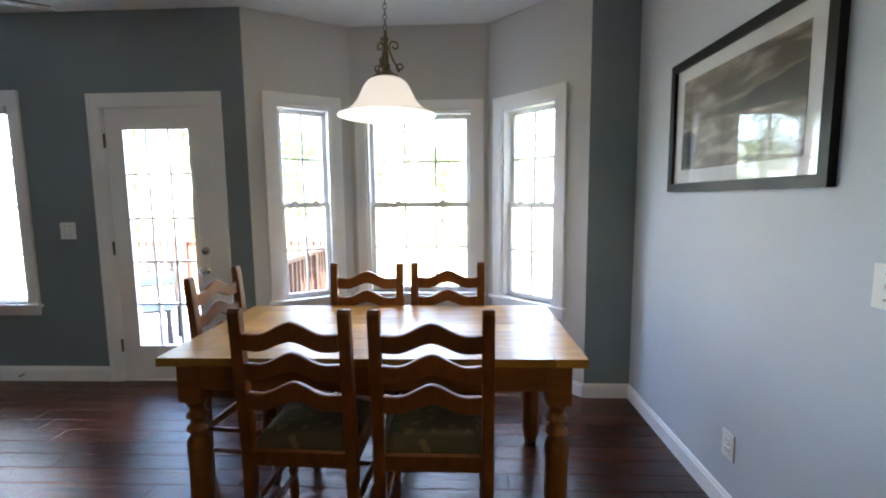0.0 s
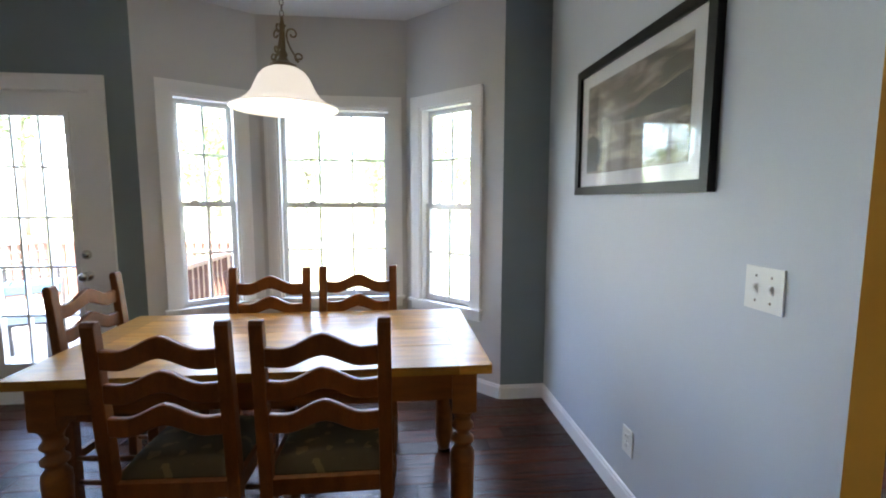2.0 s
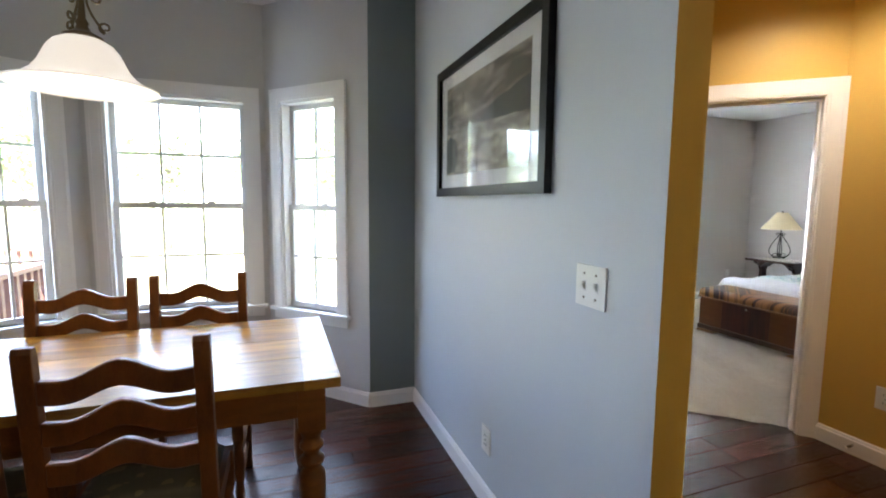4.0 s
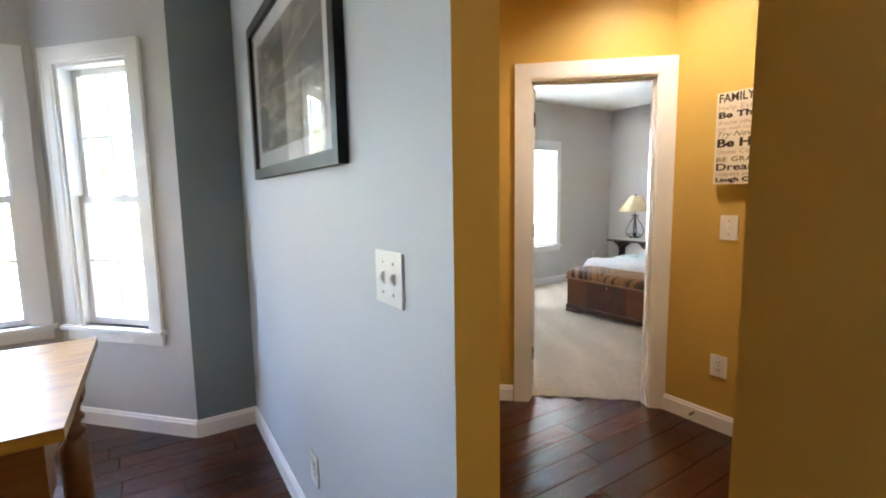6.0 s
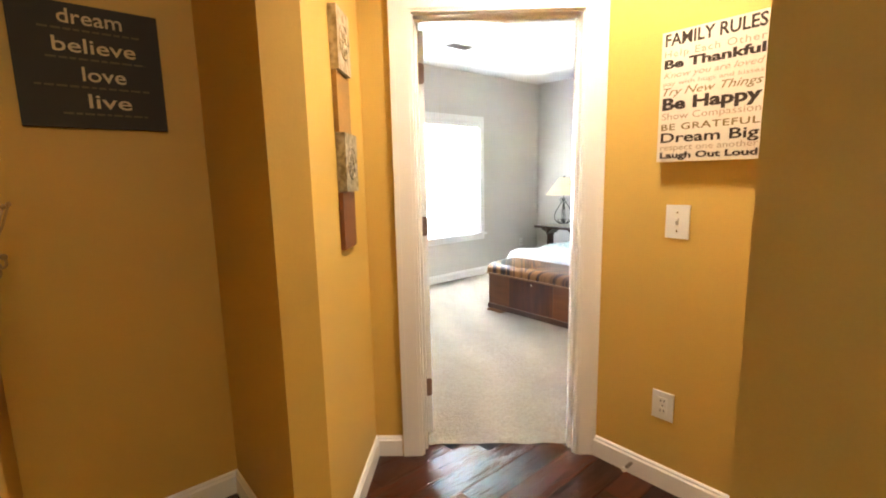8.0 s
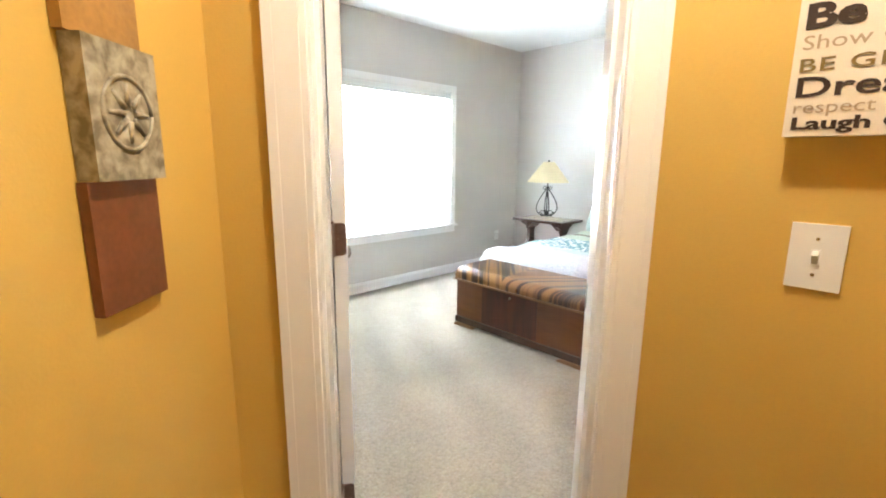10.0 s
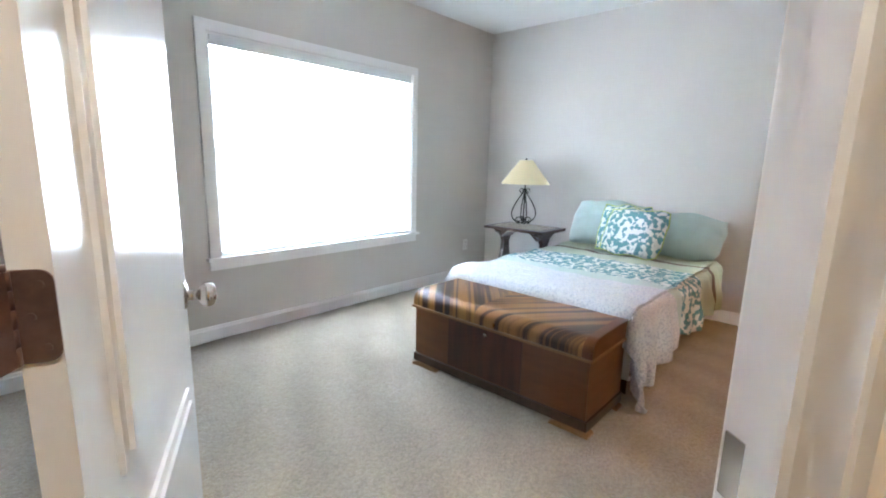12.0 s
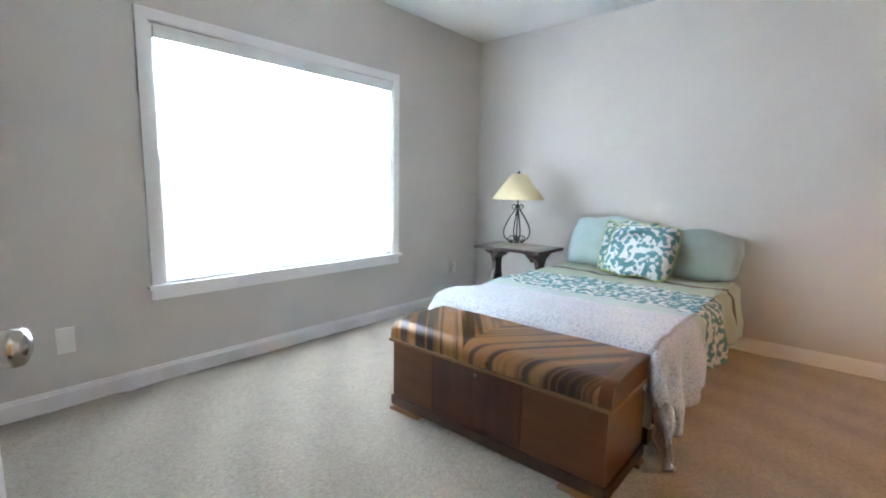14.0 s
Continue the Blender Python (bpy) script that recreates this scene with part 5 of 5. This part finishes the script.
def pillow(label, m, w, h, d, material, piping=None):
    """A stuffed cushion standing on its edge: x across, z up, thickness along y."""
    def outline(u, v):
        """Rounded, slightly slumped outline."""
        k = 0.10 if piping else 0.15
        x = u * math.sqrt(1 - v * v * k) * w / 2
        z = v * math.sqrt(1 - u * u * k) * h / 2 - (0 if piping else 0.03 * h * u * u * (v > 0) * v)
        return x * (1 + 0.012 * math.sin(v * 7 + w * 9)), z + 0.010 * math.sin(u * 6 + w * 20) * v
    bm = bmesh.new()
    n = 18
    vs = {}
    for side in (-1, 1):
        for i in range(n + 1):
            for j in range(n + 1):
                u, v = -1 + 2 * i / n, -1 + 2 * j / n
                t = max(0, (1 - abs(u) ** 2.6) * (1 - abs(v) ** 2.6)) ** 0.6
                rim = abs(u) == 1 or abs(v) == 1
                if rim and side == 1:
                    vs[side, i, j] = vs[-1, i, j]
                    continue
                px, pz = outline(u, v)
                py = side * d / 2 * t + 0.012 * noise.noise((u * 2.5 + w, v * 2.5, side)) + 0.016 * t * noise.noise((u * 4 + w * 7, v * 2.2, side * 3))
                vs[side, i, j] = bm.verts.new((px, py, pz + h / 2))
    for side in (-1, 1):
        for i in range(n):
            for j in range(n):
                q = [vs[side, i, j], vs[side, i + 1, j], vs[side, i + 1, j + 1], vs[side, i, j + 1]]
                bm.faces.new(q if side < 0 else q[::-1]).smooth = True
    bmesh.ops.recalc_face_normals(bm, faces=bm.faces)
    ob = part("pillow", bm, material)
    ob.matrix_world = m
    tagged(ob, label, "pillow", "pillows on the bed")
    if piping:
        bm = bmesh.new()
        ring = []
        for k in range(4 * n):
            s, q = divmod(k, n)
            u, v = ((-1 + 2 * q / n, -1), (1, -1 + 2 * q / n), (1 - 2 * q / n, 1), (-1, 1 - 2 * q / n))[s]
            px, pz = outline(u, v)
            ring.append((px, 0.012 * noise.noise((u * 2.5 + w, v * 2.5, -1)), pz + h / 2))
        tube(bm, ring + ring[:1], 0.005, 6)
        part("piping", bm, piping, ob)
    return ob


def lean(x, y, z, back, turn=0):
    """Stands towards the headboard wall, front to -x, leaning back."""
    return pose(x, y, z, 0, 0, -90 + turn) @ pose(0, 0, 0, -back)


pillow("pale aqua cotton bed pillow against the wall", lean(8.25, 4.64, BZ + 0.01, 33, 3), 0.64, 0.46, 0.26, AQUA)
pillow("pale aqua cotton bed pillow slumped against the wall", lean(8.23, 4.035, BZ + 0.01, 42, -4), 0.64, 0.42, 0.28, AQUA)
pillow("aqua floral cushion with lime piping behind another", lean(8.09, 4.42, BZ + 0.015, 26, 2), 0.40, 0.41, 0.17, AQUA_FLORAL, LIME)
pillow("aqua floral cushion with lime piping", lean(7.97, 4.305, BZ + 0.015, 28, -7), 0.50, 0.40, 0.18, AQUA_FLORAL, LIME)

# nightstand
NX0, NX1, NY0, NY1, NZ = 7.77, 8.19, 4.95, 5.57, 0.655
stand = empty("nightstand", "dark carved wooden nightstand with shaped trestle legs", "nightstand")
bm = bmesh.new()
box(bm, (NX0, NY0, NZ - 0.026), (NX1, NY1, NZ))
soft(bm, 0.008, 2)
part("top", bm, DARKWOOD, stand)
for k in range(6):
    y0 = NY0 + 0.06 + k * (NY1 - NY0 - 0.12) / 6
    boxpart("inlay", (NX0 + 0.05, y0 + 0.004, NZ), (NX1 - 0.05, y0 + (NY1 - NY0 - 0.12) / 6 - 0.004, NZ + 0.003), TILE_GREY, stand, 0.001, "stone inlay")
for y in (NY0 + 0.10, NY1 - 0.10):
    cx = (NX0 + NX1) / 2
    half = [(0.17, 0.0), (0.17, 0.03), (0.06, 0.05), (0.045, 0.10), (0.075, 0.20), (0.085, 0.30), (0.05, 0.42), (0.045, 0.50), (0.075, 0.56), (0.15, 0.60), (0.17, NZ - 0.027)]
    bm = bmesh.new()
    prism(bm, [(cx + r, z) for r, z in half] + [(cx - r, z) for r, z in half[::-1]], y - 0.02, y + 0.02, "xz")
    soft(bm, 0.004, 1)
    part("trestle_leg", bm, DARKWOOD, stand)
boxpart("stretcher", ((NX0 + NX1) / 2 - 0.015, NY0 + 0.12, 0.17), ((NX0 + NX1) / 2 + 0.015, NY1 - 0.12, 0.24), DARKWOOD, stand, 0.004)
for y, s in ((NY0 + 0.12, 1), (NY1 - 0.12, -1)):
    bm = bmesh.new()
    prism(bm, [(y, NZ - 0.03), (y, NZ - 0.11), (y + s * 0.02, NZ - 0.09), (y + s * 0.06, NZ - 0.055), (y + s * 0.10, NZ - 0.03)][::s], (NX0 + NX1) / 2 - 0.10, (NX0 + NX1) / 2 + 0.10, "yz")
    part("bracket", bm, DARKWOOD, stand)

# table lamp
LX, LY, LZ = 8.07, 5.335, NZ + 0.0035
tl = empty("table_lamp", "wrought iron scroll table lamp with a cream cone shade, unlit", "table lamp")
bm = bmesh.new()
lathe(bm, [(0.226, 1.044), (0.060, 1.262), (0.056, 1.262), (0.222, 1.045)], 40, (LX, LY), close=False)
part("shade", bm, LAMPSHADE, tl, "cream cone shade")
bm = bmesh.new()
tube(bm, [(LX, LY, LZ + 0.02), (LX, LY, 1.262)], 0.006, 8)
lathe(bm, [(0.004, 1.258), (0.011, 1.264), (0.011, 1.274), (0.003, 1.284)], 10, (LX, LY))
part("stem", bm, IRON, tl)
for k in range(4):
    a = math.radians(90 * k + 45)
    c, s = math.cos(a), math.sin(a)
    pts = []
    for i in range(34):
        t = i / 33
        r = 0.008 + 0.112 * math.sin(math.pi * t ** 0.62) ** 0.9 * (1 - 0.15 * t)
        pts.append((LX + r * c, LY + r * s, LZ + 0.012 + 0.30 * t))
    bm = bmesh.new()
    tube(bm, pts, 0.0055, 6)
    part("strap", bm, IRON, tl)
    pts = []
    for i in range(30):
        t = i / 29
        ang = -0.5 * math.pi + t * 2.6 * math.pi
        rr = 0.036 * (1 - 0.72 * t)
        r, z = 0.042 + rr * math.cos(ang), LZ + 0.045 + rr * math.sin(ang)
        pts.append((LX + r * c, LY + r * s, z))
    bm = bmesh.new()
    tube(bm, pts, 0.0045, 6)
    part("scroll", bm, IRON, tl)
    pts = []
    for i in range(24):
        t = i / 23
        ang = -0.6 * math.pi + t * 2.2 * math.pi
        rr = 0.024 * (1 - 0.7 * t)
        r, z = 0.028 + rr * math.cos(ang), LZ + 0.325 + rr * math.sin(ang)
        pts.append((LX + r * c, LY + r * s, z))
    bm = bmesh.new()
    tube(bm, pts, 0.004, 6)
    part("scroll", bm, IRON, tl)

# ceiling vent, and an added lamp out of view above the warm carpet
vent = empty("ceiling_vent", "white slatted air vent in the bedroom ceiling", "vent")
VX, VY = 6.27, 5.33
bm = bmesh.new()
for lo, hi in (((-0.16, -0.09), (0.16, -0.065)), ((-0.16, 0.065), (0.16, 0.09)), ((-0.16, -0.065), (-0.135, 0.065)), ((0.135, -0.065), (0.16, 0.065))):
    box(bm, (VX + lo[0], VY + lo[1], TOPB - 0.008), (VX + hi[0], VY + hi[1], TOPB))
part("frame", bm, TRIM, vent)
for k in range(8):
    boxpart("slat", (VX - 0.135, -0.009, -0.001), (VX + 0.135, 0.009, 0.001), TRIM, vent, 0, m=pose(0, VY - 0.057 + k * 0.0163, TOPB - 0.006, 35))
cl = empty("ceiling_light", "added bedroom ceiling lamp of lit frosted glass, out of view", "ceiling lamp")
bm = bmesh.new()
lathe(bm, [(0.15, TOPB), (0.15, TOPB - 0.02), (0.14, TOPB - 0.03)], 32, (7.2, 2.3))
part("base", bm, NICKEL, cl)
bm = bmesh.new()
lathe(bm, [(0.138, TOPB - 0.03), (0.13, TOPB - 0.06), (0.09, TOPB - 0.09), (0.03, TOPB - 0.105)], 32, (7.2, 2.3))
part("bowl", bm, glow("warm_bowl", (1, 0.8, 0.55), 0.15), cl).visible_shadow = False


# ---- garden ----
bm = bmesh.new()
gx = [-400, -120, -60, -30, -15, -8, -4, 0, 4, 8, 15, 30, 60, 120, 400]
gy = [5.0, 7, 9, 12, 16, 22, 30, 45, 80, 160, 500]
g = [[bm.verts.new((x, y, -1.1 + (0.35 * noise.noise((x * 0.08, y * 0.08, 0)) if abs(x) < 70 and y < 80 else 0) + min(2.5, max(0, y - 14) * 0.05))) for x in gx] for y in gy]
for a, b in zip(g, g[1:]):
    for i in range(len(gx) - 1):
        bm.faces.new((a[i], a[i + 1], b[i + 1], b[i])).smooth = True
tagged(part("ground", bm, GRASS), "mown lawn rising towards the trees", "ground", kind="structure")
deck = empty("deck", "weathered wooden deck behind the house", "deck", kind="structure")
bm = bmesh.new()
box(bm, (-5.2, -0.065, -0.03), (-0.02, 0.065, 0.0))
me = mesh_of("deck_board", bm, DECKWOOD)
for k in range(26):
    ob = new("deck_board", me)
    ob.parent = deck
    ob.location = (0, 4.60 + k * 0.138, -0.10)
boxpart("joist_skirt", (-5.2, 8.05, -0.4), (-0.02, 8.10, -0.131), DECKWOOD, deck, 0)
boxpart("joist_skirt", (-0.06, 4.52, -0.4), (-0.02, 8.05, -0.131), DECKWOOD, deck, 0)
for x in (-5, -2.6, -0.1):
    boxpart("footing", (x - 0.07, 7.9, -1.4), (x + 0.07, 8.04, -0.132), DECKWOOD, deck, 0)


def railing(p0, p1, label):
    rail = empty("deck_railing", label, "railing", "railings of the deck")
    a = Vector((p1[0] - p0[0], p1[1] - p0[1], 0))
    n = a.length
    m = pose(p0[0], p0[1], -0.1) @ Matrix.Rotation(math.atan2(a.y, a.x), 4, "Z")
    boxpart("top_rail", (0, -0.06, 0.84), (n, 0.06, 0.878), RAILWOOD, rail, 0.004, m=m)
    boxpart("bottom_rail", (0, -0.02, 0.08), (n, 0.02, 0.12), RAILWOOD, rail, 0.003, m=m)
    bm = bmesh.new()
    box(bm, (-0.018, -0.018, 0.12), (0.018, 0.018, 0.84))
    me = mesh_of("baluster", bm, RAILWOOD)
    k = 0.1
    while k < n - 0.05:
        ob = new("baluster", me)
        ob.parent = rail
        ob.matrix_local = m @ Matrix.Translation((k, 0, 0))
        k += 0.115
    for s in (0.0, n / 2, n):
        boxpart("post", (s - 0.045, -0.045, -0.02), (s + 0.045, 0.045, 0.84), RAILWOOD, rail, 0.003, m=m)


railing((-0.10, 4.75), (-0.10, 8.0), "red-brown wooden deck railing")
railing((-5.1, 8.0), (-0.2, 8.0), "red-brown wooden deck railing along the garden")


def patio_chair(m):
    ch = empty("patio_chair", "white metal patio armchair with a blue seat cushion on the deck", "chair", "patio chairs")
    steel = BLACKSTEEL
    for x in (-0.27, 0.27):
        bm = bmesh.new()
        tube(bm, [(x, 0.28, 0), (x, 0.27, 0.55), (x, 0.24, 0.62), (x, -0.22, 0.64), (x, -0.28, 0.55), (x, -0.22, 0.02), (x, -0.25, 0)], 0.016, 8)
        part("side_frame", bm, steel, ch)
        bm = bmesh.new()
        tube(bm, [(x * 0.9, -0.20, 0.38), (x * 0.9, -0.34, 0.92)], 0.014, 8)
        part("back_upright", bm, steel, ch)
    for k in range(5):
        z = 0.50 + k * 0.1
        y = -0.20 - (z - 0.38) * 0.26
        bm = bmesh.new()
        tube(bm, [(-0.24, y, z), (0, y - 0.02, z + 0.01), (0.24, y, z)], 0.011, 8)
        part("back_slat", bm, steel, ch)
    boxpart("seat_frame", (-0.26, -0.23, 0.36), (0.26, 0.27, 0.385), steel, ch, 0.004)
    bm = bmesh.new()
    box(bm, (-0.25, -0.21, 0.386), (0.25, 0.26, 0.47))
    soft(bm, 0.03, 3)
    part("cushion", bm, BLUECLOTH, ch, "blue seat cushion")
    ch.matrix_world = m
    return ch


BLACKSTEEL = mat("grey_brown_patio_metal", (0.045, 0.04, 0.036), 0.45, 0.3, vary=0.15)
pc = patio_chair(pose(-2.55, 7.05, -0.10, 0, 0, 215))
tab = empty("patio_stool", "low weathered wooden footstool on the deck", "stool")
for x in (-0.2, 0.2):
    for y in (-0.2, 0.2):
        boxpart("leg", (x - 0.02, y - 0.02, 0), (x + 0.02, y + 0.02, 0.36), BLACKSTEEL, tab, 0.003)
for k in range(5):
    boxpart("slat", (-0.23, -0.225 + k * 0.092, 0.361), (0.23, -0.145 + k * 0.092, 0.385), BLACKSTEEL, tab, 0.003)
tab.matrix_world = pose(-1.55, 5.6, -0.10, 0, 0, 20)


def tree_mesh(seed, height, spread, n_leaf):
    """Tapered trunk, limbs and a crown of loose leaf clumps."""
    rnd = random.Random(seed)
    bm = bmesh.new()
    bend = rnd.uniform(-0.3, 0.3)
    spine = [(bend * (t ** 2), 0.2 * math.sin(t * 3 + seed), height * 0.85 * t) for t in [i / 9 for i in range(10)]]
    tube(bm, spine, [0.17 * (1 - 0.85 * i / 9) * height / 9 for i in range(10)], 8)
    tips = []
    for k in range(16):
        t = rnd.uniform(0.3, 0.95)
        i = min(8, int(t * 9))
        b = Vector(spine[i])
        a = rnd.uniform(0, 6.28)
        ln = spread * rnd.uniform(0.5, 1.0) * (1.1 - 0.6 * t)
        e = b + Vector((math.cos(a) * ln, math.sin(a) * ln, ln * rnd.uniform(0.2, 0.7)))
        mid = (b + e) / 2 + Vector((0, 0, 0.12 * ln))
        tube(bm, [b, mid, e], [0.05, 0.03, 0.012], 5)
        tips += [mid, e, (mid + e) / 2]
    trunk = mesh_of("trunk", bm, BARK)
    verts, faces = [], []
    for c in range(70):
        p = Vector(rnd.choice(tips)) + Vector((rnd.gauss(0, 0.3), rnd.gauss(0, 0.3), rnd.gauss(0, 0.25)))
        cr = rnd.uniform(0.25, 0.6)
        for q in range(n_leaf // 70):
            o = p + Vector((rnd.gauss(0, cr), rnd.gauss(0, cr), rnd.gauss(0, cr * 0.6)))
            s = rnd.uniform(0.045, 0.10)
            u = Vector((rnd.gauss(0, 1), rnd.gauss(0, 1), rnd.gauss(0, 1))).normalized()
            w = u.orthogonal().normalized()
            k = len(verts)
            verts += [o - u * s, o + w * s * 0.5, o + u * s, o - w * s * 0.5]
            faces.append((k, k + 1, k + 2, k + 3))
    crown = bpy.data.meshes.new("crown")
    crown.from_pydata([tuple(v) for v in verts], [], faces)
    crown.materials.append(LEAF)
    return trunk, crown


kinds = [tree_mesh(3, 9.0, 2.6, 5600), tree_mesh(8, 11.0, 2.8, 6300), tree_mesh(14, 7.0, 2.2, 4900)]
rnd = random.Random(5)
spots = []
for k in range(22):
    spots.append((rnd.uniform(-18, 16), rnd.uniform(17, 38)))
for x, y in spots:
    tk, cr = kinds[rnd.randrange(3)]
    tree = empty("tree", "leafy garden tree with a slender grey trunk", "tree", "trees behind the garden")
    tree.matrix_world = pose(x, y, -1.25 + min(2.5, max(0, y - 14) * 0.05), 0, 0, rnd.uniform(0, 360)) @ Matrix.Scale(rnd.uniform(0.8, 1.25), 4)
    for nm, me in (("trunk", tk), ("crown", cr)):
        ob = new(nm, me)
        ob.parent = tree

# ---- floor planks, last ----
rnd = random.Random(11)
PW = 0.127
floor = empty("floor", "dark hand-scraped hardwood plank floor with a satin sheen", "floor", kind="structure")
shapes = {}


def plank_mesh(k):
    if k not in shapes:
        bm = bmesh.new()
        box(bm, (0.0008, 0.0008, -0.012), (k - 0.0008, PW - 0.0008, 0.0))
        bmesh.ops.bevel(bm, geom=[e for e in bm.edges if all(v.co.z > -0.001 for v in e.verts)], offset=0.0025, segments=1, affect="EDGES")
        shapes[k] = mesh_of("plank", bm, FLOORWOOD)
    return shapes[k]


def on_wood(x, y):
    if y < -3.6 or x < -4.0 or x > 4.96:
        return False
    if x > 3.781 and y < 2.03:
        return False
    if (x - 4.093) * 0.661 + (y - 3.5915) * 0.750 > 0.10:
        return False
    if x < 0.155 or (2.5 < x < 2.775):
        return y < 4.40 if x < 0.155 else y < 4.2
    return y < 4.9


rest = bmesh.new()
y = -3.6
count = 0
while y < 4.9:
    x = -4.0 - rnd.random()
    while x < 4.96:
        ln = rnd.choice((0.55, 0.8, 1.1, 1.3))
        near = y > 1.35 and y < 4.5 and x > -2.3 and count < 300
        a, b = x, x + ln
        # trim to the room
        while a < b and not on_wood(a + 0.02, y + PW / 2):
            a += 0.05
        while b > a and not on_wood(b - 0.02, y + PW / 2):
            b -= 0.05
        if b - a > 0.06:
            k = round(b - a, 2)
            if near:
                ob = new("plank", plank_mesh(k))
                ob.parent = floor
                ob.location = (a, y, 0)
                count += 1
            else:
                box(rest, (a + 0.0008, y + 0.0008, -0.012), (b - 0.0008, y + PW - 0.0008, -0.0002))
        x += ln
    y += PW
tagged(part("planks", rest, FLOORWOOD, floor), kind="stuff")
